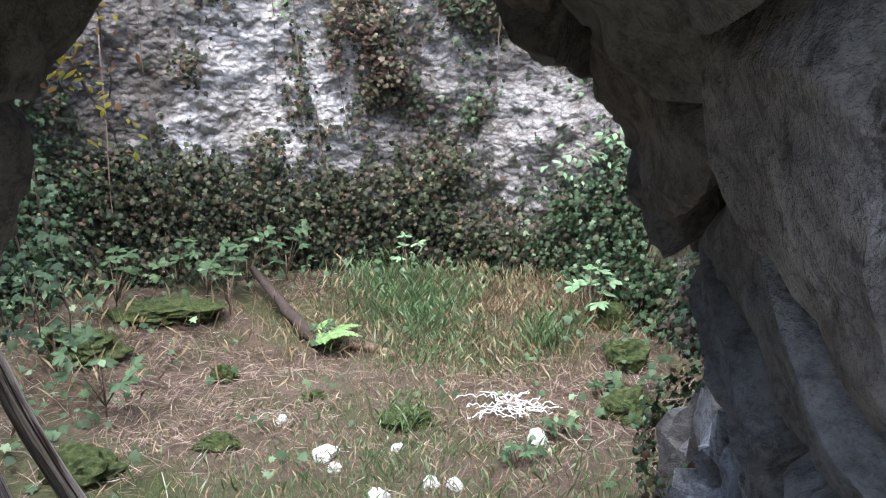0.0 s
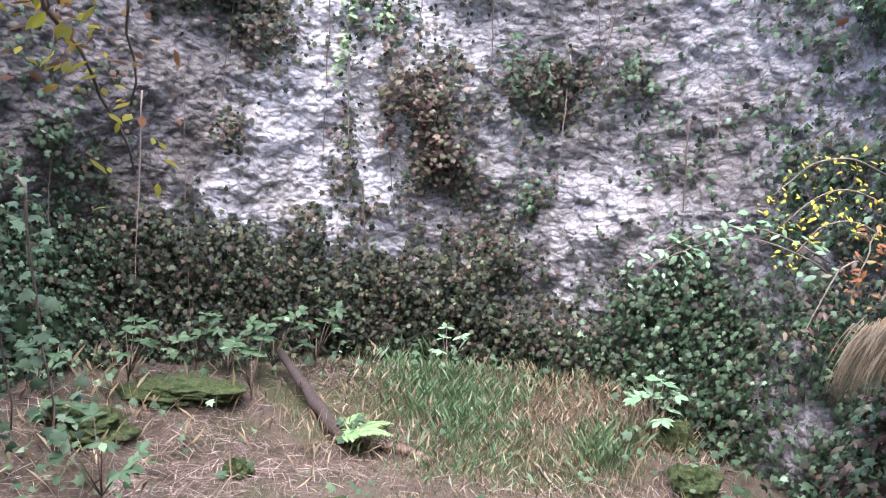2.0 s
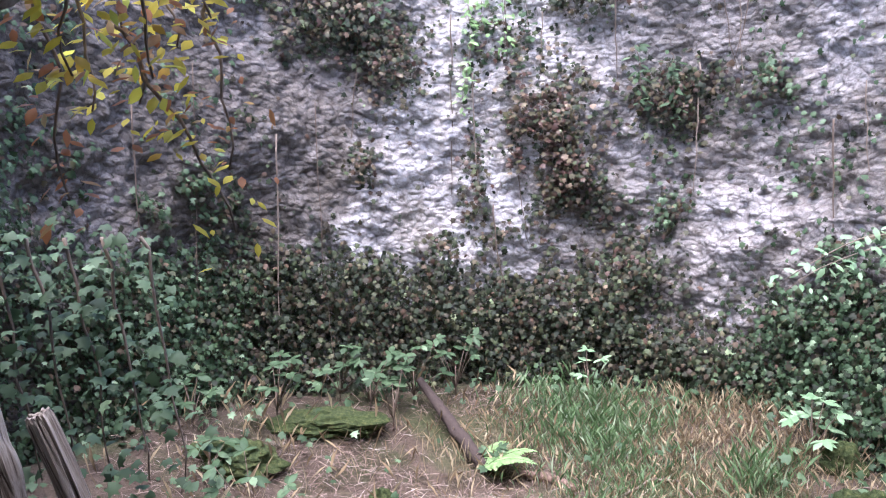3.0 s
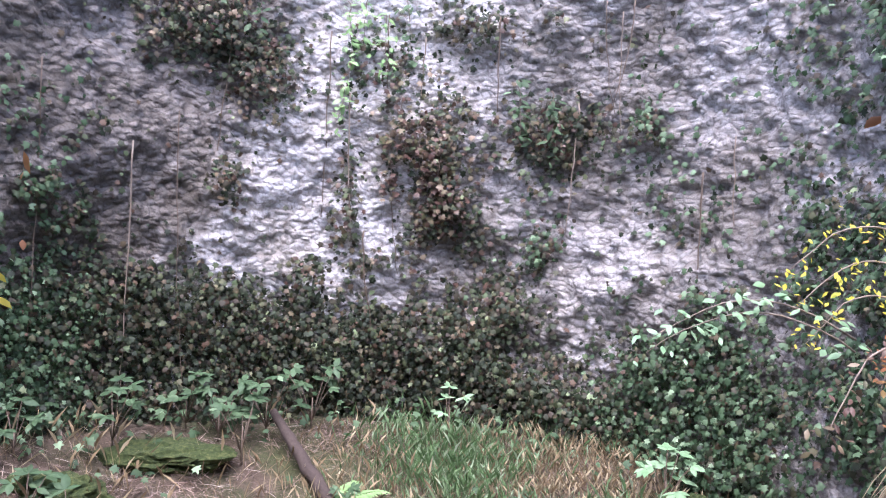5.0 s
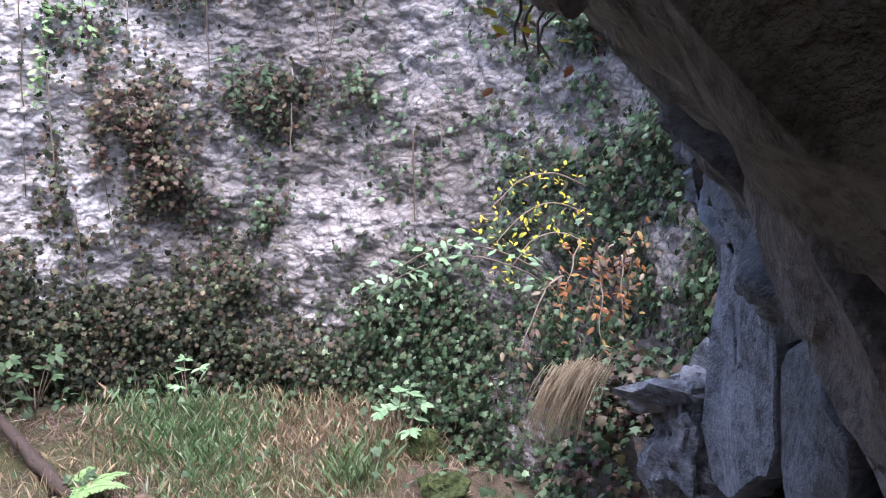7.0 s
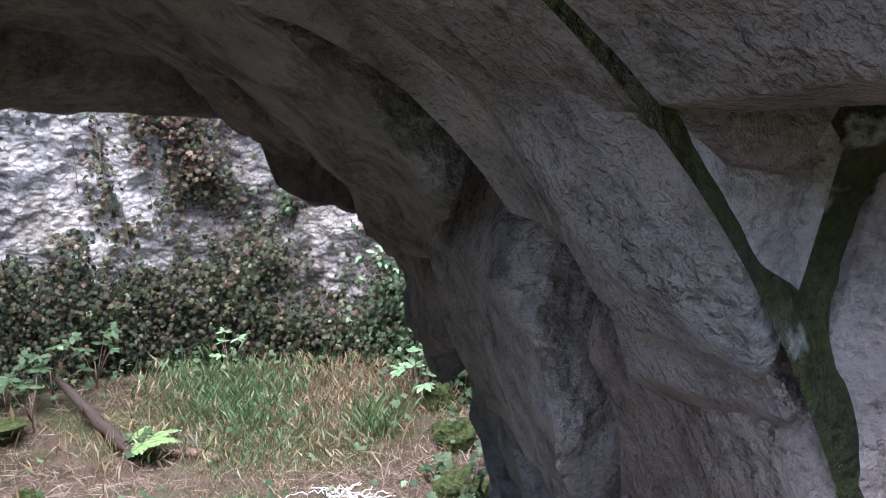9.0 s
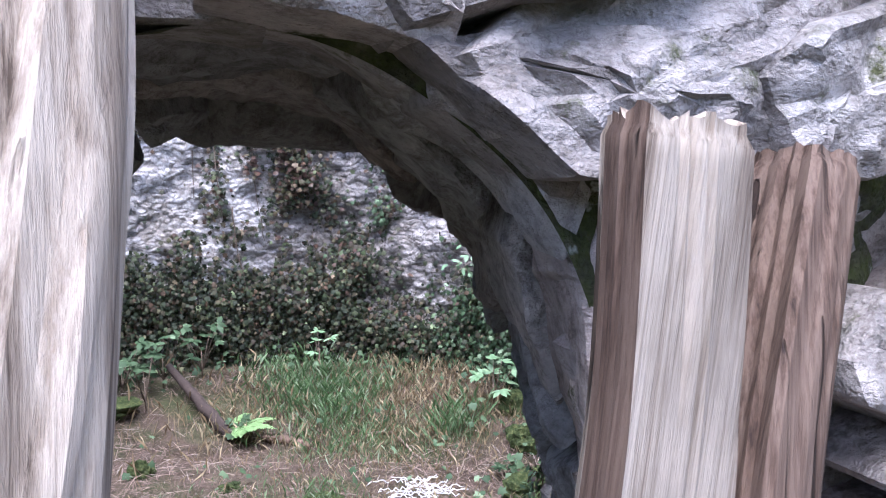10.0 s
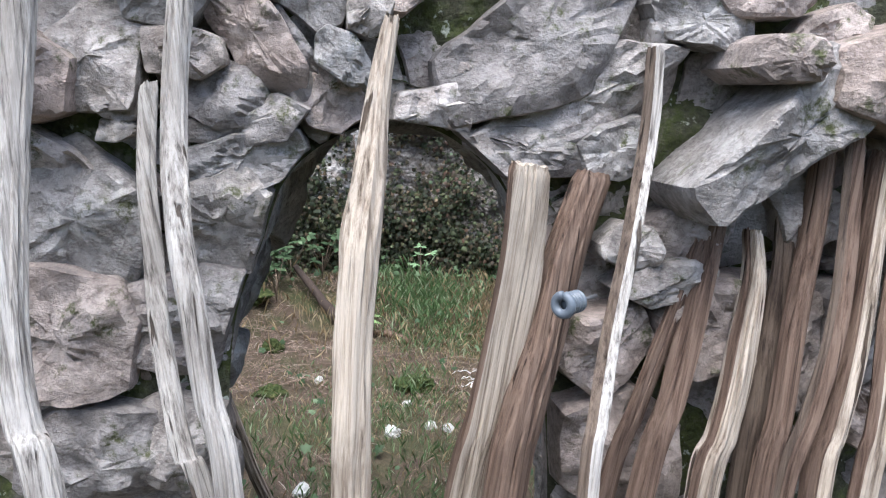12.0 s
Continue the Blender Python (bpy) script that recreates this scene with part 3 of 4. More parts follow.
inside_post((-0.38, 1.45, 0), (-0.54, 1.42, 0.68), (-0.64, 1.39, 1.12), 0.09, 0.08, 0.4, [M_PALE], "thick brown rotten post leaning on the rock", 21)
inside_post((-0.15, 1.45, 0), (-0.39, 1.40, 0.70), (-0.525, 1.36, 1.09), 0.036, 0.034, 0.1, [M_PALE], "thin pale pole leaning beside a thick post", 22)


# ---- ivy and other growth on the shaft wall ----
def blob(x, z, cx, cz, rx, rz):
    return math.exp(-(((x - cx) / rx) ** 2 + ((z - cz) / rz) ** 2))


def ivy_density(x, y, z):
    """How thickly leaves stand at a place of the wall: dark ivy, green, brown."""
    far = smooth(3.2, 3.9, y)
    edge = 1.08 - 0.18 * smooth(-0.75, -0.2, x) - 0.3 * smooth(0.7, 1.05, x) + 0.3 * smooth(1.2, 1.6, x)
    n = fbm(x, y, z, 2.6, 4) + 0.5 * fbm(x, y, z, 9, 3)
    band = smooth(0.14, -0.12, z - edge - 0.13 * n)
    col = max(0.45 * blob(x, z, 0.22, 2.04, 0.17, 0.25), 0.9 * blob(x, z, 0.46, 1.70, 0.17, 0.2), 1.1 * blob(x, z, 0.54, 1.33, 0.14, 0.26), blob(x, z, 0.62, 0.94, 0.28, 0.17), 0.7 * blob(x, z, 0.05, 1.36, 0.06, 0.22), blob(x, z, -0.13, 1.02, 0.08, 0.1), 0.45 * blob(x, z, 0.18, 1.08, 0.12, 0.08))
    clump = max(blob(x, z, 0.97, 1.72, 0.22, 0.15), blob(x, z, -0.36, 1.97, 0.13, 0.24), 0.7 * blob(x, z, -0.55, 2.2, 0.3, 0.18), 0.8 * blob(x, z, 1.36, 1.81, 0.07, 0.08), blob(x, z, -0.5, 1.46, 0.055, 0.08), 0.6 * blob(x, z, 1.0, 1.19, 0.1, 0.14), blob(x, z, 0.87, 0.9, 0.08, 0.15), 0.4 * blob(x, z, 0.75, 2.25, 0.35, 0.1))
    bare = max(blob(x, z, -0.2, 1.5, 0.16, 0.45), blob(x, z, 0.78, 1.42, 0.12, 0.22), 0.8 * blob(x, z, 0.28, 1.02, 0.14, 0.07))
    right = smooth(1.1, 1.6, x) * (0.07 + 0.5 * smooth(1.35, 0.75, z)) * smooth(-0.25, 0.25, n)
    left = smooth(-0.8, -1.2, x) * 0.5 * smooth(-0.2, 0.25, n) * smooth(2.0, 1.2, z)
    d = max(band * 1.05, 1.2 * col * (0.8 + 1.3 * n), 1.15 * clump * (0.7 + 1.3 * n), right * (0.8 + 1.2 * n), left * (0.8 + 1.2 * n), 0.012)
    d *= 1 - 0.85 * bare * (1 - band)
    if far < 1:
        d = max(d * far, (0.45 + 0.8 * n) * (1 - far))
    brown = max(col, 0.7 * clump) * smooth(0.7, 1.4, z)
    green = max(smooth(1.1, 1.5, x), smooth(-0.9, -1.2, x), 0.8 * blob(x, z, 0.98, 1.32, 0.15, 0.2), 0.7 * blob(x, z, 0.1, 2.1, 0.2, 0.3))
    return max(0.0, min(1.0, d)), brown, green


sets = {"ivy": [], "brown": [], "green": []}
for i in range(190000):
    a, z = rng.uniform(-0.65, math.pi + 0.65), rng.uniform(0.0, 2.78)
    x, y = CX + RAD * math.cos(a), CY + RAD * math.sin(a)
    if z > rim_z(a) or not not_mouth(x, y, z):
        continue
    d, br, gr = ivy_density(x, y, z)
    if rng.random() < d:
        pick = rng.random()
        k = "brown" if pick < 0.65 * br else "green" if pick < 0.65 * br + 0.6 * gr else "ivy"
        p = shaft_point(a, z, rng.uniform(0.0, 0.03) + 0.13 * d * rng.random() ** 1.5)
        sets[k].append((p, (-math.cos(a), -math.sin(a), 0.45), (rng.uniform(-0.7, 0.7) * math.sin(a), rng.uniform(-0.7, 0.7) * math.cos(a), -1), rng.uniform(0.013, 0.036)))
for key, mat, label in (("ivy", M_IVY, "dense dark ivy leaves on the shaft wall"), ("brown", M_IVYB, "reddish brown creeper leaves on the shaft wall"), ("green", M_IVYG, "grey-green creeper leaves on the shaft wall")):
    ps, ns, us, ss = zip(*sets[key])
    tagged(part("ivy", scatter_mesh("ivy", mat, ps, ns, us, ss, IVY_SHAPE, IVY_FACES, 0.45)), label, "ivy", kind="stuff")


def hanging(name, x, y, z, length, sway, r, mat, label, seed, group="vines hanging on the shaft wall"):
    pts = []
    for i in range(14):
        t = i / 13
        pts.append((x + sway * t * t + 0.012 * noise.noise((seed, t * 6, 0.0)), y + 0.015 * noise.noise((seed, t * 5, 4.0)), z - length * t))
    ob = part(name, mesh_of(name, *tube_geo(pts, [r * (1 - 0.5 * i / 13) for i in range(14)], 5), mat))
    return tagged(ob, label, "vine", group)


def wall_vine(a, z, length, sway, r, out, seed, mat=None, label="thin brown vine stem hanging on the rough wall"):
    x, y, _ = shaft_point(a, z, out)
    return hanging("vine", x, y, z, length, sway, r, mat or M_VINE, label, seed)


for i, (x, z, ln) in enumerate(((-0.72, 1.75, 1.3), (-0.9, 1.6, 1.2), (-0.5, 2.3, 0.9), (-0.05, 2.2, 0.9), (0.05, 1.9, 0.7), (0.22, 2.3, 0.85), (0.28, 1.5, 0.45), (0.4, 2.2, 0.5), (0.75, 2.3, 0.45), (1.2, 2.35, 0.5), (1.26, 2.3, 0.55), (1.3, 2.35, 0.45), (1.55, 1.6, 0.6), (1.62, 1.75, 0.7), (-1.2, 1.9, 1.2), (-1.4, 1.7, 1.0), (1.1, 1.9, 0.6), (0.15, 1.25, 0.5))):
    a = math.acos(max(-1, min(1, (x - CX) / RAD)))
    wall_vine(a, z, ln, rng.uniform(-0.08, 0.08), rng.uniform(0.0025, 0.005), rng.uniform(0.04, 0.1), 40 + i, M_TWIG if i % 3 == 1 else M_VINE, "thin pale dry stem hanging on the rough wall" if i % 3 == 1 else "thin brown vine stem hanging on the rough wall")


# ---- trailing plants near the opening ----
def trail(name, start, length, sway, mat, leaves, size, label, category, seed, droop=1.0, shape=(OVAL_SHAPE, OVAL_FACES), group=""):
    """A hanging stem with leaves along it: stem and leaves are parts."""
    g = random.Random(seed)
    root = thing(name, *start, label, category, group)
    pts = []
    for i in range(12):
        t = i / 11
        pts.append((sway[0] * t + 0.02 * noise.noise((seed, t * 4, 0.0)), sway[1] * t, -droop * length * t ** 1.3 + (1 - droop) * 0.25 * length * math.sin(3 * t)))
    part("stem", mesh_of("stem", *tube_geo(pts, [0.0028 * (1 - 0.6 * i / 11) for i in range(12)], 5), M_TWIG), root)
    ps, ns, us, ss = [], [], [], []
    for i in range(leaves):
        p = pts[min(11, int(g.random() ** 0.8 * 12))]
        ps.append((p[0] + g.gauss(0, 0.02), p[1] + g.gauss(0, 0.02), p[2] + g.gauss(0, 0.02)))
        ns.append((g.gauss(0, 0.4), -0.7, 1.1 + g.gauss(0, 0.3)))
        us.append((g.gauss(0, 0.6), g.gauss(0, 0.3), -1))
        ss.append(size * g.uniform(0.6, 1.25))
    part("leaves", scatter_mesh("leaves", mat, ps, ns, us, ss, shape[0], shape[1], 0.3), root)
    return root


for i in range(8):
    trail("yellow_creeper", (-0.40 + 0.024 * i + rng.uniform(-0.01, 0.01), 1.10 + rng.uniform(-0.05, 0.08), 1.63 + rng.uniform(-0.04, 0.05)), rng.uniform(0.16, 0.28) - 0.012 * i, (rng.uniform(0.0, 0.05), 0.02), M_YELLOW if i % 3 else M_ORANGE, 60, 0.019, "yellow autumn creeper trailing from the rock" if i % 3 else "orange autumn creeper trailing from the rock", "creeper", 100 + i, group="creepers by the opening")
trail("yellow_creeper", (-0.33, 1.15, 1.52), 0.20, (0.11, 0.02), M_YELLOW, 36, 0.017, "yellow leafy stem hanging clear of the rock", "creeper", 120, group="creepers by the opening")
trail("orange_creeper", (-0.235, 1.15, 1.58), 0.20, (0.01, 0.02), M_ORANGE, 40, 0.016, "rusty orange creeper hanging by the rock", "creeper", 121, group="creepers by the opening")
for i in range(5):
    trail("bramble", (-0.62 + 0.05 * i, 1.45, 1.30), 0.34, (0.03, 0.05), M_IVYG, 50, 0.02, "grey-green leafy bramble below the yellow creeper", "bramble", 130 + i, shape=(IVY_SHAPE, IVY_FACES), group="brambles by the opening")
for i in range(6):
    trail("orange_shrub", (1.22 + rng.uniform(-0.12, 0.12), 2.1 + rng.uniform(-0.1, 0.1), 1.24 + rng.uniform(-0.06, 0.06)), 0.3, (rng.uniform(-0.22, 0.1), rng.uniform(-0.1, 0.05)), M_ORANGE if i % 2 else M_IVYB, 46, 0.021, "low orange and brown autumn shrub on the rock", "shrub", 140 + i, 0.6, group="autumn shrubs on the rock")
for i in range(3):
    trail("yellow_frond", (1.40, 2.4, 1.38 - 0.08 * i), 0.36, (-0.34 + 0.03 * i, -0.04), M_YELLOW, 46, 0.018, "arching yellow frond above the autumn shrub", "frond", 150 + i, 0.25, group="yellow fronds")
for i in range(2):
    trail("pale_spray", (1.30, 2.45, 1.14 - 0.03 * i), 0.45, (-0.5, 0.06), M_BRIGHT, 30, 0.034, "spray of pale leaves reaching out from the rock", "shrub", 160 + i, 0.1, group="pale sprays")
for i in range(4):
    trail("orange_creeper", (0.42 + 0.022 * i, 0.97 + 0.02 * i, 1.64), 0.12, (-0.02, 0.0), M_ORANGE if i % 2 else M_YELLOW, 22, 0.017, "orange autumn leaves hanging from the rock edge", "creeper", 170 + i, group="creepers over the rock edge")


# ---- growth on the ground ----
def tuft(cx, cy, n, spread, h, lean=0.35, out=None):
    for _ in range(n):
        x, y = cx + rng.gauss(0, spread), cy + rng.gauss(0, spread)
        if math.hypot(x - CX, y - CY) > 1.72 or y < 1.15 and not 0 < x < 1:
            continue
        out.append(((x, y, ground_z(x, y) - 0.005), (rng.gauss(0, 1), rng.gauss(0, 1), 0.25), (rng.gauss(0, lean), rng.gauss(0, lean), 1), h * rng.uniform(0.5, 1.2)))


grass, straw, needles = [], [], []
for cx, cy, n, sp, h in ((0.60, 4.1, 1500, 0.16, 0.11), (0.42, 4.3, 450, 0.13, 0.13), (0.62, 3.7, 500, 0.17, 0.085), (0.9, 4.25, 260, 0.2, 0.09), (1.12, 3.6, 300, 0.08, 0.13), (0.3, 2.55, 450, 0.2, 0.07), (0.1, 2.9, 260, 0.2, 0.06), (-0.3, 2.3, 420, 0.22, 0.09), (0.9, 2.4, 300, 0.22, 0.08), (0.38, 3.02, 200, 0.09, 0.09), (0.5, 2.0, 420, 0.3, 0.09), (0.0, 1.9, 420, 0.3, 0.09), (0.2, 3.3, 200, 0.2, 0.05), (0.85, 3.75, 200, 0.2, 0.07)):
    tuft(cx, cy, n, sp, h, out=grass)
for cx, cy, n, sp, h in ((1.05, 4.05, 1500, 0.24, 0.10), (0.8, 3.95, 700, 0.28, 0.09), (1.3, 3.7, 700, 0.2, 0.10), (0.7, 3.5, 700, 0.3, 0.06), (0.15, 4.1, 500, 0.25, 0.12), (0.4, 2.8, 800, 0.4, 0.06), (-0.9, 3.9, 250, 0.3, 0.16), (0.9, 3.2, 350, 0.3, 0.07), (0.2, 2.3, 700, 0.4, 0.07), (-0.3, 2.9, 400, 0.3, 0.05)):
    tuft(cx, cy, n, sp, h, 0.7, out=straw)
for key, data, mat, label in (("grass", grass, M_GRASS, "tufts of fresh green grass on the shaft floor"), ("dry_grass", straw, M_STRAW, "dry straw-coloured grass on the shaft floor")):
    ps, ns, us, ss = zip(*data)
    tagged(part(key, scatter_mesh(key, mat, ps, ns, us, ss, BLADE_SHAPE, BLADE_FACES, 0.15)), label, "grass", kind="stuff")
NEEDLE_SHAPE = [(-0.011, -0.5, 0), (0.011, -0.5, 0.01), (0.012, 0, 0.05), (-0.012, 0, 0.05), (0.009, 0.5, 0), (-0.009, 0.5, 0)]
NEEDLE_FACES = [(0, 1, 2), (0, 2, 3), (3, 2, 4), (3, 4, 5)]
for i in range(75000):
    x, y = rng.uniform(-1.6, 1.75), rng.uniform(1.2, 4.6)
    if math.hypot(x - CX, y - CY) > 1.7:
        continue
    w = max(blob(x, y, -0.45, 3.6, 0.75, 0.75), blob(x, y, 0.95, 3.1, 0.5, 0.45), 0.8 * blob(x, y, 0.05, 4.4, 0.3, 0.3), 0.12)
    if rng.random() < w * (0.8 + 0.9 * fbm(x, y, 2, 3)):
        needles.append(((x, y, ground_z(x, y) + rng.uniform(0.002, 0.022)), (rng.gauss(0, 0.25), rng.gauss(0, 0.25), 1), (rng.gauss(0, 1), rng.gauss(0, 1), 0), rng.uniform(0.035, 0.115)))
ps, ns, us, ss = zip(*needles)
tagged(part("pine_needles", scatter_mesh("pine_needles", M_NEEDLE, ps, ns, us, ss, NEEDLE_SHAPE, NEEDLE_FACES, 0.12)), "reddish brown fallen pine needles on the floor", "pine needles", kind="stuff")
low = []
for i in range(5200):
    x, y = rng.uniform(-1.6, 1.8), rng.uniform(1.3, 4.65)
    r = math.hypot(x - CX, y - CY)
    if r > 1.74:
        continue
    w = max(0.85 * smooth(1.25, 1.65, r) * smooth(2.2, 3.2, y), 0.8 * blob(x, y, 1.35, 2.9, 0.35, 0.6), 0.6 * blob(x, y, -0.95, 3.3, 0.3, 0.7), 0.05)
    if rng.random() < w * (0.7 + 1.2 * fbm(x, y, 7, 4)):
        low.append(((x, y, ground_z(x, y) + rng.uniform(0.01, 0.13)), (rng.gauss(0, 0.4), -0.5, 1), (rng.gauss(0, 1), rng.gauss(0, 1), -0.2), rng.uniform(0.02, 0.05)))
ps, ns, us, ss = zip(*low)
tagged(part("ground_ivy", scatter_mesh("ground_ivy", M_IVYG, ps, ns, us, ss, IVY_SHAPE, IVY_FACES, 0.35)), "low grey-green ivy creeping over the ground", "ivy", kind="stuff")


def rock_mesh(name, sx, sy, sz, seed, mat, rough=0.28, facet=0.25):
    bm = bmesh.new()
    bmesh.ops.create_icosphere(bm, subdivisions=4, radius=1)
    for v in bm.verts:
        c = v.co
        k = 1 + rough * fbm(c.x + seed * 3.1, c.y, c.z, 1.1, 3) + 0.4 * rough * fbm(c.x, c.y + seed, c.z, 3.8, 4)
        q = Vector((round(c.x * 2.2 + 0.4 * c.z) / 2.2, round(c.y * 2.2) / 2.2, round(c.z * 2.2 + 0.3 * c.x) / 2.2))
        c = c.lerp(q.normalized() if q.length else c, facet) * k
        v.co = (c.x * sx, c.y * sy, c.z * sz)
    me = bpy.data.meshes.new(name)
    bm.to_mesh(me)
    bm.free()
    me.materials.append(mat)
    me.polygons.foreach_set("use_smooth", [True] * len(me.polygons))
    me.set_sharp_from_angle(angle=radians(26))
    return me


def rock(name, x, y, sx, sy, sz, seed, mat, label, category, group="", z=None, rot=0.0, sink=0.35):
    ob = new(name, rock_mesh(name, sx, sy, sz, seed, mat, 0.45 if mat == M_MOSS else 0.3, 0.0 if mat == M_MOSS else 0.3))
    ob.matrix_basis = pose(x, y, (ground_z(x, y) if z is None else z) + sz * (1 - 2 * sink) * 0.9, 0, 0, rot)
    return tagged(ob, label, category, group)


for i, (x, y, sx, sy, sz) in enumerate(((0.82, 2.72, 0.042, 0.035, 0.045), (0.335, 2.84, 0.028, 0.02, 0.017), (0.475, 2.48, 0.035, 0.025, 0.022), (0.40, 2.49, 0.03, 0.026, 0.026), (-0.08, 3.13, 0.026, 0.02, 0.02), (0.075, 2.78, 0.055, 0.035, 0.03), (0.10, 2.66, 0.03, 0.022, 0.02), (0.22, 2.40, 0.035, 0.03, 0.03), (-0.15, 1.9, 0.04, 0.03, 0.03))):
    rock("pale_rock", x, y, sx, sy, sz, i + 1, M_QUARTZ, "small pale angular rock lying on the litter", "rock", "pale rocks on the floor", rot=rng.uniform(0, 180))
for i, (x, y, sx, sy, sz) in enumerate(((-0.30, 2.93, 0.08, 0.06, 0.045), (0.40, 3.04, 0.10, 0.07, 0.05), (-0.32, 3.6, 0.05, 0.04, 0.06), (1.38, 3.3, 0.10, 0.08, 0.09), (1.45, 3.65, 0.08, 0.07, 0.08), (-0.62, 4.15, 0.24, 0.13, 0.06), (-0.95, 3.75, 0.18, 0.14, 0.08), (-0.72, 2.75, 0.12, 0.1, 0.08), (1.25, 2.9, 0.12, 0.1, 0.08), (0.05, 3.35, 0.05, 0.05, 0.03))):
    rock("moss_cushion", x, y, sx, sy, sz, i + 30, M_MOSS, "rounded green moss cushion on the ground", "moss", "moss cushions")


def limb(name, pts, radii, mat, label, category, sides=10, group=""):
    n = len(pts)
    fine, rad = [], []
    for i in range((n - 1) * 6 + 1):
        k = min(i / 6, n - 1.0001)
        a, f = int(k), k - int(k)
        p = Vector(pts[a]).lerp(Vector(pts[a + 1]), f)
        p += Vector((0.008 * noise.noise((i * 0.5, 1.0, len(label))), 0.008 * noise.noise((i * 0.5, 7.0, len(label))), 0.006 * noise.noise((i * 0.5, 3.0, 0.0))))
        fine.append(p)
        rad.append((radii[a] * (1 - f) + radii[a + 1] * f) * (1 + 0.15 * noise.noise((i * 0.9, 0.0, 5.0))))
    return tagged(part(name, mesh_of(name, *tube_geo(fine, rad, sides), mat)), label, category, group)


def at(x, y, up):
    return x, y, ground_z(x, y) + up


limb("fallen_branch", [at(-0.22, 4.42, 0.12), at(-0.12, 4.25, 0.09), at(-0.03, 4.10, 0.06), at(0.08, 3.93, 0.02)], [0.018, 0.026, 0.03, 0.03], M_BARK, "dark fallen branch lying in the pine litter", "branch")
limb("fallen_log", [at(0.22, 3.92, 0.02), at(0.33, 3.86, 0.022), at(0.45, 3.77, 0.018)], [0.015, 0.022, 0.017], M_BROWN, "short broken brown log on the ground", "log")
limb("pale_stick", [at(0.62, 3.70, 0.01), at(0.74, 3.76, 0.014), at(0.84, 3.74, 0.012), at(0.90, 3.5, 0.01), at(0.93, 3.3, 0.008)], [0.005, 0.007, 0.007, 0.006, 0.004], M_TWIG, "thin pale bent stick lying on the ground", "stick", 7)
for i in range(22):
    x, y, w, ln = rng.uniform(0.55, 1.3), rng.uniform(2.7, 3.5), rng.uniform(0, 6.28), rng.uniform(0.12, 0.4)
    dx, dy = ln * math.cos(w), ln * math.sin(w)
    limb("twig", [at(x, y, 0.012), at(x + dx * 0.5, y + dy * 0.5 + 0.04, 0.03), at(x + dx, y + dy, 0.012)], [0.003, 0.0035, 0.002], M_TWIG, "thin pale dry twig on the pine litter", "twig", 5, "dry twigs")

# tangle of white cord
cord = thing("cord_tangle", 0.80, 3.06, ground_z(0.80, 3.06), "tangled white plastic cord lying on the ground", "cord")
for k in range(26):
    x, y = rng.gauss(0, 0.04), rng.gauss(0, 0.03)
    w, pts = rng.uniform(0, 6.28), []
    for i in range(12):
        w += rng.uniform(-0.7, 0.9)
        x, y = x + 0.016 * math.cos(w), y + 0.013 * math.sin(w)
        pts.append((x, y, 0.012 + 0.02 * rng.random()))
    part("strand", mesh_of("strand", *tube_geo(pts, [0.0021] * 12, 5), M_WHITE), cord)


def fern(x, y, size, turn, label):
    root = thing("fern", x, y, ground_z(x, y), label, "fern", "ferns")
    for f in range(3):
        w = turn + (f - 1) * 0.75
        ps, ns, us, ss, mid = [], [], [], [], []
        for i in range(22):
            t = i / 21
            p = Vector((math.cos(w) * size * t, math.sin(w) * size * t, 0.05 + size * 0.75 * t - 0.55 * size * t * t))
            mid.append(p)
            side = Vector((-math.sin(w), math.cos(w), 0))
            ln = size * 0.36 * (1 - t) ** 0.8 * min(1, 0.3 + 3 * t) + 0.006
            for sg in (-1, 1):
                ps.append(tuple(p)); ns.append((0, 0, 1)); us.append(tuple(sg * side + Vector((math.cos(w), math.sin(w), -0.1)) * 0.4)); ss.append(ln)
        part("stem", mesh_of("stem", *tube_geo(mid, [0.0025] * 22, 4), M_FERN), root)
        part("frond", scatter_mesh("frond", M_FERN, ps, ns, us, ss, OVAL_SHAPE, OVAL_FACES, 0.06), root)
    return root


fern(0.07, 3.90, 0.24, 0.3, "bright green fern growing by a fallen branch")


def sapling(x, y, h, n, size, mat, label, seed, name="leafy_seedling"):
    g = random.Random(seed)
    root = thing(name, x, y, ground_z(x, y), label, "plant", "leafy seedlings")
    tips = []
    geos = []
    for i in range(n):
        w, t = g.uniform(0, 6.28), g.uniform(0.45, 1.0)
        tip = Vector((math.cos(w) * 0.45 * h * g.uniform(0.4, 1), math.sin(w) * 0.45 * h * g.uniform(0.4, 1), h * t))
        geos.append(tube_geo([(0, 0, h * 0.15), tuple(tip * 0.6 + Vector((0, 0, 0.1 * h))), tuple(tip)], [0.0028, 0.002, 0.0012], 4))
        tips.append((tip, w))
    for geo in [tube_geo([(0, 0, -0.02), (0, 0, h * 0.5)], [0.004, 0.003], 5)] + geos:
        part("stem", mesh_of("stem", *geo, M_VINE), root)
    ps, ns, us, ss = [], [], [], []
    for tip, w in tips:
        for k in range(5):
            v = w + (k - 2) * 0.75
            ps.append(tuple(tip)); ns.append((0, -0.35, 1)); us.append((math.cos(v), math.sin(v), -0.15)); ss.append(size * g.uniform(0.7, 1.2))
    part("leaves", scatter_mesh("leaves", mat, ps, ns, us, ss, OVAL_SHAPE, OVAL_FACES, 0.2), root)
    return root


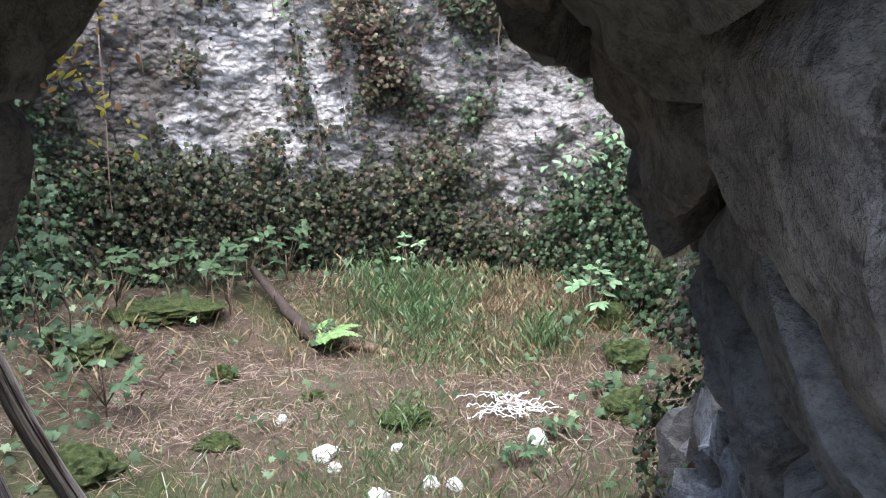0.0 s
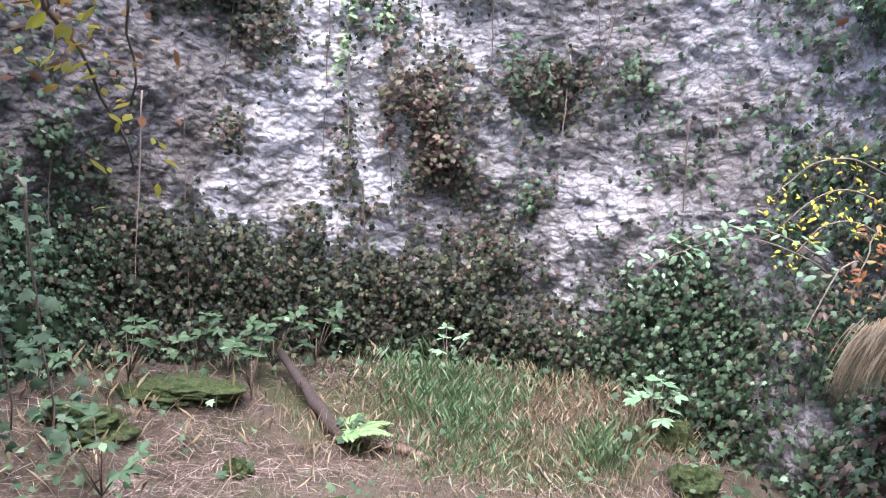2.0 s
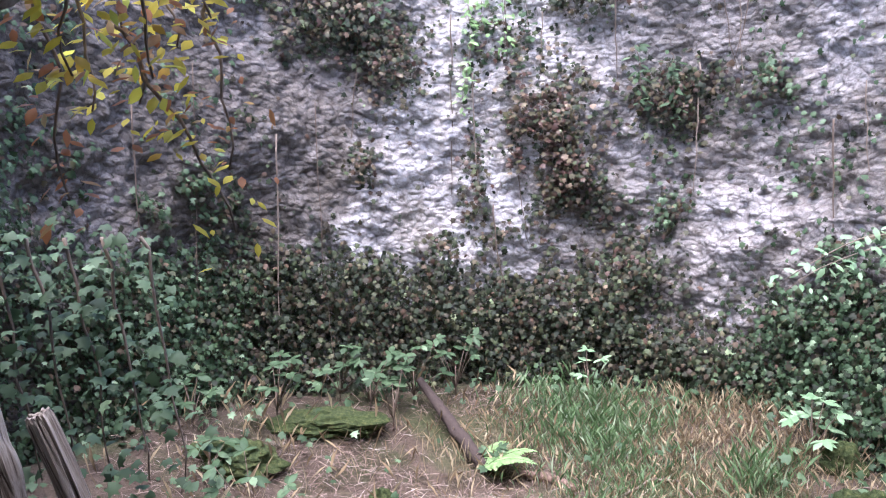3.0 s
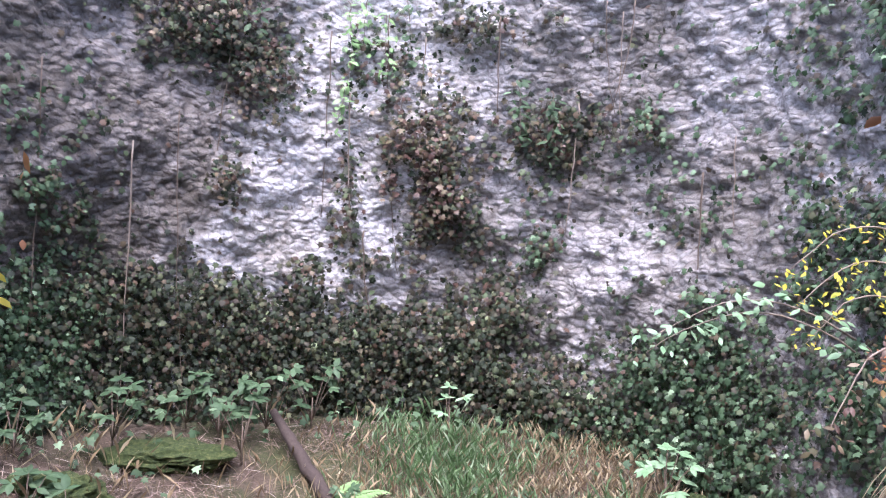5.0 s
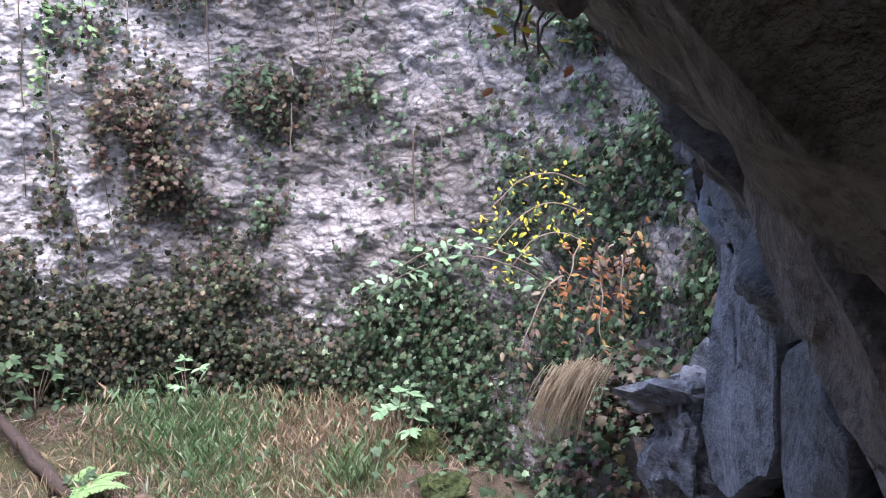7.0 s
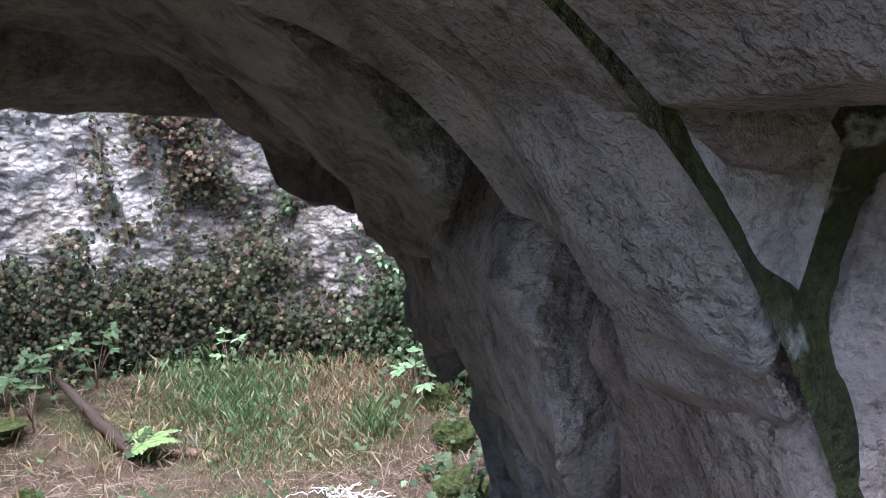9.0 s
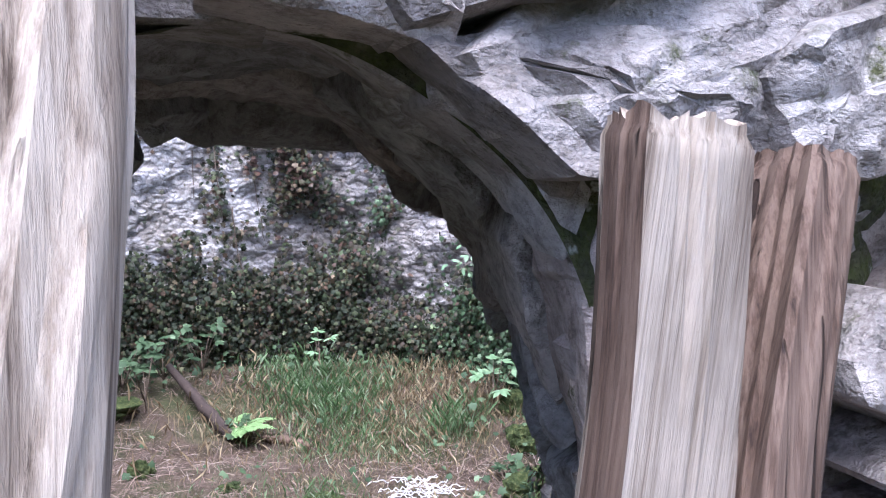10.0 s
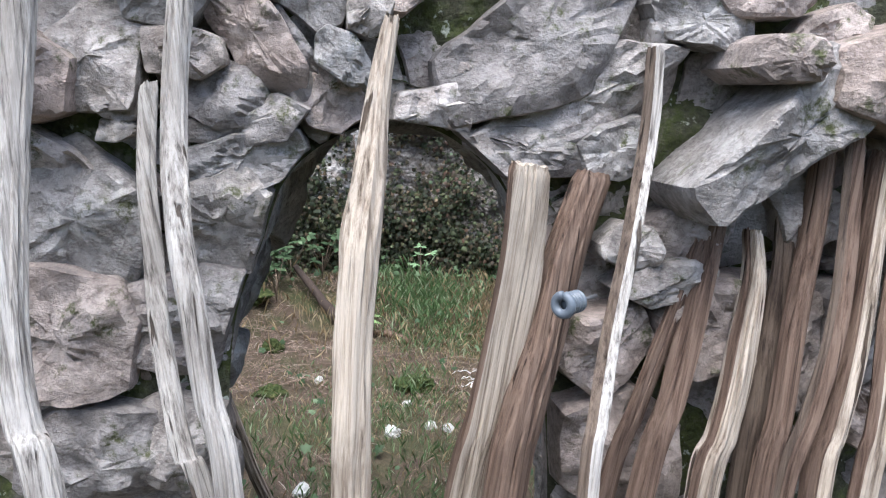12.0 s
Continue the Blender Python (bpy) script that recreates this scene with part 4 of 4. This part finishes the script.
sapling(1.36, 3.72, 0.24, 9, 0.06, M_BRIGHT, "pale green seedling with lobed leaves", 1)
sapling(0.12, 3.98, 0.10, 4, 0.05, M_IVYG, "small grey-green seedling beside the fern", 2)
sapling(0.58, 4.42, 0.30, 4, 0.045, M_BRIGHT, "small bright seedling against the ivy wall", 3)
for i, (x, y) in enumerate(((-0.25, 4.42), (-0.45, 4.35), (-0.05, 4.5), (-0.85, 4.15), (-1.0, 3.6), (-0.6, 4.4), (-1.15, 3.9), (-0.75, 3.3), (-0.33, 4.2))):
    sapling(x, y, rng.uniform(0.16, 0.34), 7, 0.06, M_IVYG, "low grey-green bramble plant at the wall's foot", 10 + i)
for i, (x, y) in enumerate(((0.9, 2.75), (1.2, 3.1), (0.7, 2.55), (1.3, 2.6))):
    sapling(x, y, 0.09, 5, 0.04, M_IVYG, "tiny green ground plant among the needles", 30 + i)

# dry grass drooping from the mound beside the opening
DROOP_SHAPE = [(-0.006, 0, 0), (0.006, 0, 0), (0.005, 0.25, 0.12), (-0.005, 0.25, 0.12), (0.004, 0.6, 0.14), (-0.004, 0.6, 0.14), (0.0, 1.0, 0.02)]
DROOP_FACES = [(0, 1, 2), (0, 2, 3), (3, 2, 4), (3, 4, 5), (5, 4, 6)]
dg = []
for i in range(650):
    along_it = rng.random()
    x, y, z = 0.695 - 0.03 * along_it + rng.gauss(0, 0.008), 1.28 + 0.05 * along_it + rng.gauss(0, 0.012), 1.179 - 0.02 * along_it + rng.gauss(0, 0.006)
    dg.append(((x, y, z), (-0.8 + rng.gauss(0, 0.15), -0.5, 0.35), (-0.45 + rng.gauss(0, 0.12), rng.gauss(0, 0.10), -1 + rng.gauss(0, 0.1)), rng.uniform(0.035, 0.11)))
ps, ns, us, ss = zip(*dg)
tagged(part("hanging_grass", scatter_mesh("hanging_grass", M_STRAW, ps, ns, us, ss, DROOP_SHAPE, DROOP_FACES, 0.06)), "tuft of long dry grass hanging over the rock", "grass", kind="stuff")

# ---- crusted rock ledge beside the inner opening ----
for x, y, z, sx, sy, sz, seed in ((0.86, 1.36, 0.50, 0.18, 0.15, 0.52, 61), (0.98, 1.2, 0.45, 0.2, 0.24, 0.5, 62), (0.675, 1.04, 1.195, 0.065, 0.06, 0.03, 63), (0.74, 1.04, 1.12, 0.05, 0.07, 0.11, 64), (0.625, 1.04, 1.15, 0.022, 0.04, 0.05, 65), (0.62, 0.96, 0.82, 0.08, 0.10, 0.14, 66), (0.66, 0.86, 1.28, 0.07, 0.07, 0.06, 67), (0.78, 1.02, 0.45, 0.12, 0.12, 0.45, 68)):
    ob = new("ledge_rock", rock_mesh("ledge_rock", sx, sy, sz, seed, M_CRUST if seed > 61 else M_STONE, 0.75, 0.0))
    ob.matrix_basis = pose(x, y, z)
    tagged(ob, "pale crusted rock jutting beside the inner opening", "rock", "ledge rocks")

# leaves and roots over the rock beside the opening
mixed = []
for i in range(8000):
    a, b = rng.uniform(0, 6.283), rng.uniform(-0.4, 1.35)
    n = Vector((math.cos(a) * math.cos(b), math.sin(a) * math.cos(b), math.sin(b)))
    p = Vector((0.84, 1.36, 0.52)) + Vector((n.x * 0.20, n.y * 0.16, n.z * 0.60)) * rng.uniform(0.98, 1.12)
    if p.z > 0.12 and fbm(p.x, p.y, p.z, 5) > -0.25:
        mixed.append((tuple(p), tuple(n), (rng.gauss(0, 0.6), rng.gauss(0, 0.6), -1), rng.uniform(0.008, 0.02)))
half = len(mixed) // 2
for data, mat, label in ((mixed[:half], M_IVYB, "brown fallen leaves over the rock beside the opening"), (mixed[half:], M_IVYG, "green ivy over the rock beside the opening")):
    ps, ns, us, ss = zip(*data)
    tagged(part("ivy", scatter_mesh("ivy", mat, ps, ns, us, ss, IVY_SHAPE, IVY_FACES, 0.5)), label, "ivy", kind="stuff")
edge = face_ring(LIP, DEEP - 0.01, 1.96, (-0.95, 1.25, 1.78), 0.06)
leafy = []
for i in range(5200):
    u, v = rng.uniform(0.2, 0.93), rng.uniform(0.12, 1.0)
    p = edge(u, v)
    if rng.random() < smooth(0.1, 0.6, v) * (0.55 + 1.2 * fbm(*p, 4)):
        leafy.append(((p[0], p[1] + 0.02, p[2]), (rng.gauss(0, 0.5) - (0.6 if p[0] > 0 else -0.6), 0.5, 0.4), (rng.gauss(0, 0.5), rng.gauss(0, 0.5), -1), rng.uniform(0.012, 0.032)))
ps, ns, us, ss = zip(*leafy)
tagged(part("ivy", scatter_mesh("ivy", M_IVYG, ps, ns, us, ss, IVY_SHAPE, IVY_FACES, 0.5)), "ivy round the ragged inner mouth of the opening", "ivy", kind="stuff")

# fresh sprigs hanging over the upper wall
for i, (x, z) in enumerate(((0.02, 2.35), (0.12, 2.42), (0.2, 2.3), (0.05, 2.05), (0.3, 2.38), (-0.55, 2.45), (-0.35, 2.5), (0.85, 2.0), (1.0, 1.95))):
    a = math.acos((x - CX) / RAD)
    px, py, _ = shaft_point(a, z, 0.12)
    trail("green_sprig", (px, py, z), 0.3, (rng.uniform(-0.05, 0.05), 0.02), M_FERN if i < 4 else M_IVYG, 30, 0.05, "fresh green leafy sprig hanging on the upper wall" if i < 4 else "dull green leafy sprig hanging on the upper wall", "creeper", 200 + i, group="sprigs on the upper wall")
for i, (x, z) in enumerate(((0.3, 1.9), (0.4, 1.75), (0.25, 1.7), (0.5, 1.6))):
    a = math.acos((x - CX) / RAD)
    px, py, _ = shaft_point(a, z, 0.1)
    trail("red_creeper", (px, py, z), 0.28, (0.03, 0.02), M_IVYB, 40, 0.036, "reddish autumn creeper hanging on the wall", "creeper", 220 + i, shape=(IVY_SHAPE, IVY_FACES), group="red creepers on the wall")

# rough pale rock behind the thick leaning post
for i, (x, y, z, sx, sy, sz) in enumerate(((-0.79, 1.42, 1.26, 0.13, 0.12, 0.18),)):
    ob = new("ledge_rock", rock_mesh("ledge_rock", sx, sy, sz, 81 + i, M_STONE, 0.75, 0.0))
    ob.matrix_basis = Matrix.Translation((x, y, z))
    tagged(ob, "rough pale rock jutting from the shaft wall", "rock", "ledge rocks")


# ---- stones of the walls ----
def clip(poly, p, n):
    """The part of a polygon on the side of p to which n points."""
    out = []
    for i, a in enumerate(poly):
        b = poly[(i + 1) % len(poly)]
        da, db = (a - p).dot(n), (b - p).dot(n)
        if da >= 0:
            out.append(a)
        if (da >= 0) != (db >= 0):
            out.append(a.lerp(b, da / (da - db)))
    return out


def cells(seeds, reach, gap, rims=()):
    grow = [rng.uniform(-0.09, 0.09) * reach for _ in seeds]
    for i, s in enumerate(seeds):
        poly = [s + Vector(d) * reach for d in ((-1, -1), (1, -1), (1, 1), (-1, 1))]
        for j, o in enumerate(seeds):
            d = s - o
            if j != i and 0 < d.length < 2.9 * reach:
                n = d.normalized()
                poly = clip(poly, (s + o) / 2 + n * (gap + grow[j] - grow[i]), n)
        for rim in rims:
            p = min(rim, key=lambda q: (q - s).length_squared)
            n = (s - p).normalized()
            poly = clip(poly, p + n * 0.004, n)
        if len(poly) > 2:
            yield s, poly


def rounded(poly, n, cut=0.07):
    pts = []
    for i, a in enumerate(poly):
        b = poly[(i + 1) % len(poly)]
        pts += [a.lerp(b, cut), a.lerp(b, 1 - cut)]
    lens = [(pts[(i + 1) % len(pts)] - p).length for i, p in enumerate(pts)]
    total, out, i, run = sum(lens), [], 0, 0.0
    for k in range(n):
        w = total * k / n
        while run + lens[i] < w:
            run += lens[i]
            i += 1
        out.append(pts[i].lerp(pts[(i + 1) % len(pts)], (w - run) / max(lens[i], 1e-6)))
    return out


def stone_on(poly, to3d, height, seed, mat, parent, n=30, rough=1.0, cut=0.07):
    """One split stone: its face is cut by a few slanting planes."""
    ring = rounded(poly, n, cut)
    c = sum(ring, Vector((0, 0))) / n
    size = max((p - c).length for p in ring)
    cuts = [(Vector((rng.uniform(-0.45, 0.45), rng.uniform(-0.45, 0.45))), rng.uniform(0.0, 0.22) * size) for _ in range(5)]
    verts, faces = [], []
    steps = ((1.02, -0.035), (1.0, 0.3), (0.985, 0.82), (0.955, 0.97), (0.84, 1.0), (0.68, 1.0), (0.52, 1.0), (0.34, 1.0), (0.16, 1.0))

    def lift(q):
        d = q - c
        crag = noise.noise((q.x * 12, q.y * 12, seed * 1.3)) * 0.016 + abs(noise.noise((q.x * 30 + 3, q.y * 21, seed))) * 0.02 + noise.noise((q.x * 70, q.y * 70, seed)) * 0.004
        slate = math.floor(4.0 * noise.noise((q.x * 7 + q.y * 5, q.y * 15 - q.x * 9, seed)) + 0.5) * 0.008
        return min(g.dot(d) + o for g, o in cuts) * rough + (crag + slate) * rough

    for s, h in steps:
        for p in ring:
            q = c + (p - c) * s
            if s < 1.01:
                q = q + Vector((noise.noise((q.x * 24, q.y * 24, seed)), noise.noise((q.x * 24, q.y * 24, seed + 9.0)))) * 0.007 * rough
            up = h if h < 0 else max(-0.01, (height + lift(q)) * h)
            verts.append(to3d(q.x, q.y, up))
    m = len(steps)
    for j in range(m - 1):
        for k in range(n):
            l = (k + 1) % n
            faces.append((j * n + k, j * n + l, (j + 1) * n + l, (j + 1) * n + k))
    verts.append(to3d(c.x, c.y, height + lift(c)))
    faces += [((m - 1) * n + k, (m - 1) * n + (k + 1) % n, m * n) for k in range(n)]
    me = mesh_of("stone", verts, faces, mat)
    me.set_sharp_from_angle(angle=radians(24))
    mid = to3d(c.x, c.y, 0)
    me.transform(Matrix.Translation((-mid[0], -mid[1], -mid[2])))
    ob = part("stone", me, parent)
    ob.matrix_basis = Matrix.Translation(mid)
    return ob


# front face: the larger stones stand where they do round the opening, the rest fill in
# each slab: place, length, width and slant
SLABS_0 = ((0.141, 1.606, 0.238, 0.126, 34), (0.191, 1.537, 0.245, 0.073, 29), (0.13, 1.479, 0.161, 0.049, -2), (0.022, 1.518, 0.081, 0.073, 14), (0.062, 1.556, 0.049, 0.042, 44), (-0.103, 1.54, 0.112, 0.059, -58), (-0.086, 1.583, 0.067, 0.041, -51), (-0.189, 1.602, 0.161, 0.056, -56), (-0.147, 1.584, 0.133, 0.035, -58), (-0.225, 1.536, 0.14, 0.059, -18), (-0.203, 1.502, 0.14, 0.043, 12), (-0.196, 1.462, 0.126, 0.056, 8), (-0.213, 1.389, 0.126, 0.119, -6), (-0.385, 1.383, 0.158, 0.15, 4), (-0.363, 1.569, 0.119, 0.112, 34), (-0.333, 1.516, 0.067, 0.024, -4))
SLABS_1 = ((-0.34, 1.493, 0.056, 0.021, 4), (-0.405, 1.246, 0.15, 0.137, 4), (-0.297, 1.26, 0.105, 0.133, 84), (-0.227, 1.295, 0.07, 0.105, 89), (-0.368, 1.094, 0.196, 0.112, -6), (-0.273, 1.114, 0.091, 0.14, 84), (0.442, 1.509, 0.245, 0.105, 40), (0.575, 1.583, 0.133, 0.147, 74), (0.412, 1.596, 0.073, 0.043, -1), (0.352, 1.64, 0.119, 0.052, -18), (0.513, 1.633, 0.098, 0.045, 19), (0.305, 1.634, 0.042, 0.038, 4), (0.254, 1.485, 0.091, 0.059, 14), (0.345, 1.383, 0.126, 0.052, 18), (0.328, 1.319, 0.119, 0.049, 9), (0.27, 1.363, 0.063, 0.049, 4))
SLABS_2 = ((0.508, 1.408, 0.091, 0.07, -36), (0.253, 1.235, 0.119, 0.112, 64), (0.264, 1.085, 0.14, 0.175, 84), (0.615, 1.375, 0.112, 0.105, 24), (0.399, 1.265, 0.14, 0.105, 14), (0.525, 1.234, 0.14, 0.14, 4), (-0.056, 1.64, 0.056, 0.042, 64), (-0.027, 1.677, 0.098, 0.063, 44), (-0.132, 1.665, 0.112, 0.063, -46), (0.206, 1.689, 0.14, 0.063, 24), (0.411, 1.687, 0.14, 0.063, -6), (-0.445, 1.55, 0.084, 0.112, 64), (-0.283, 1.657, 0.112, 0.084, 4), (-0.266, 1.582, 0.049, 0.077, 84))
MIDDLE = Vector((-0.02, 1.33))
FAN = 1.3   # stones lie fanwise round the opening


def fan(p):
    d = p - MIDDLE
    return Vector((math.log(d.length), FAN * math.atan2(d.x, d.y)))


def unfan(a, b):
    r = math.exp(a)
    w = Vector((MIDDLE.x + r * math.sin(b / FAN), MIDDLE.y + r * math.cos(b / FAN)))
    return w + 0.03 * Vector((noise.noise((w.x * 8, w.y * 8, 1.0)), noise.noise((w.x * 8, w.y * 8, 5.0)))) * smooth(-1.75, -1.3, a)


seeds = []
rim = [fan(outline(OUTER, i / 160)) for i in range(161)]
for _ in range(9000):
    q = Vector((rng.uniform(-1.45, 1.65), rng.uniform(0.02, 1.92)))
    s = fan(q)
    hole = OUTER[0][0] - 0.03 < q.x < OUTER[-1][0] + 0.03 and q.y < 1.5
    if not hole and min([(s - o).length for o in seeds] or [9]) > (0.30 if s.x < -0.4 else 0.21) and min((s - r).length for r in rim) > 0.08:
        seeds.append(s)
k = 0
for s, poly in cells(seeds, 0.62, 0.011, (rim,)):
    k += 1
    flat = [unfan(p.x, p.y) for p in poly]
    middle = unfan(s.x, s.y)
    behind = -0.47 < middle.x < 0.62 and 0.98 < middle.y < 1.72
    if all(p.x < -1.5 or p.x > 1.7 or p.y > 1.95 for p in flat):
        continue
    stone_on([unfan(p.x, p.y) for p in rounded(poly, 44)], lambda a, b, h: (a, 0.02 - h, b), rng.uniform(0.008, 0.016) if behind else rng.uniform(0.02, 0.075), k * 2.3, M_STONE, front, 36, 0.45 if behind else 1.25, 0.0)

for n, (x, z, length, width, slant) in enumerate(SLABS_0 + SLABS_1 + SLABS_2):
    ca, sa = math.cos(radians(slant)), math.sin(radians(slant))
    poly, sides = [], rng.choice((5, 6, 7))
    for i in range(sides):
        w = 2 * math.pi * (i + rng.uniform(-0.3, 0.3)) / sides
        r = (abs(math.cos(w)) ** 2.8 + abs(math.sin(w)) ** 2.8) ** (-1 / 2.8) * rng.uniform(0.92, 1.12)
        lx, lz = 0.63 * length * r * math.cos(w), 0.65 * width * r * math.sin(w)
        poly.append(Vector((x + lx * ca - lz * sa, z + lx * sa + lz * ca)))
    mid = Vector((x, z))
    edge_at = min((outline(OUTER, i / 200) for i in range(201)), key=lambda q: (q - mid).length_squared)
    away = (mid - edge_at).normalized()
    poly = clip(poly, edge_at + away * 0.002, away)
    if len(poly) > 2:
        stone_on(poly, lambda a, b, h: (a, 0.006 - h, b), rng.uniform(0.016, 0.04) + 0.0006 * n + (0.09 if x > 0.4 and 1.45 < z < 1.6 else 0.0), n * 3.7 + 0.5, M_STONE, front, 48, 0.7, 0.025)

# passage: slabs along the outline and through the depth
steps = [outline(OUTER, i / 400) for i in range(401)]
run = [0.0]
for i in range(400):
    run.append(run[-1] + (steps[i + 1] - steps[i]).length)


def along(m):
    return float(np.interp(m, run, np.linspace(0, 1, 401)))


def on_passage(a, b, h):
    a, b = a + 0.03 * noise.noise((a * 7, b * 7, 2.0)), b + 0.03 * noise.noise((a * 7, b * 7, 8.0)) * smooth(0, 0.1, b) * smooth(DEEP, DEEP - 0.1, b)
    u, v = along(min(max(a, 0), run[-1])), b / DEEP
    x, y, z = mouth_point(u, min(max(v, 0.0), 1.0), h - 0.021)
    return x, y + (b - DEEP * min(max(v, 0.0), 1.0)), z


pseeds = []
for _ in range(3000):
    s = Vector((rng.uniform(0.5, run[-1] - 0.5), rng.uniform(0.0, DEEP)))
    if all(math.hypot((s.x - o.x) / 1.0, (s.y - o.y) * 0.85) > 0.10 for o in pseeds):
        pseeds.append(s)
for s, poly in cells(pseeds, 0.17, 0.009):
    poly = clip(clip(poly, Vector((0, 0.012)), Vector((0, 1))), Vector((0, DEEP + 0.02)), Vector((0, -1)))
    if len(poly) > 2:
        k += 1
        stone_on(poly, on_passage, rng.uniform(0.010, 0.028), k * 1.7, M_SOFFIT, passage, 30, 0.4, 0.03)
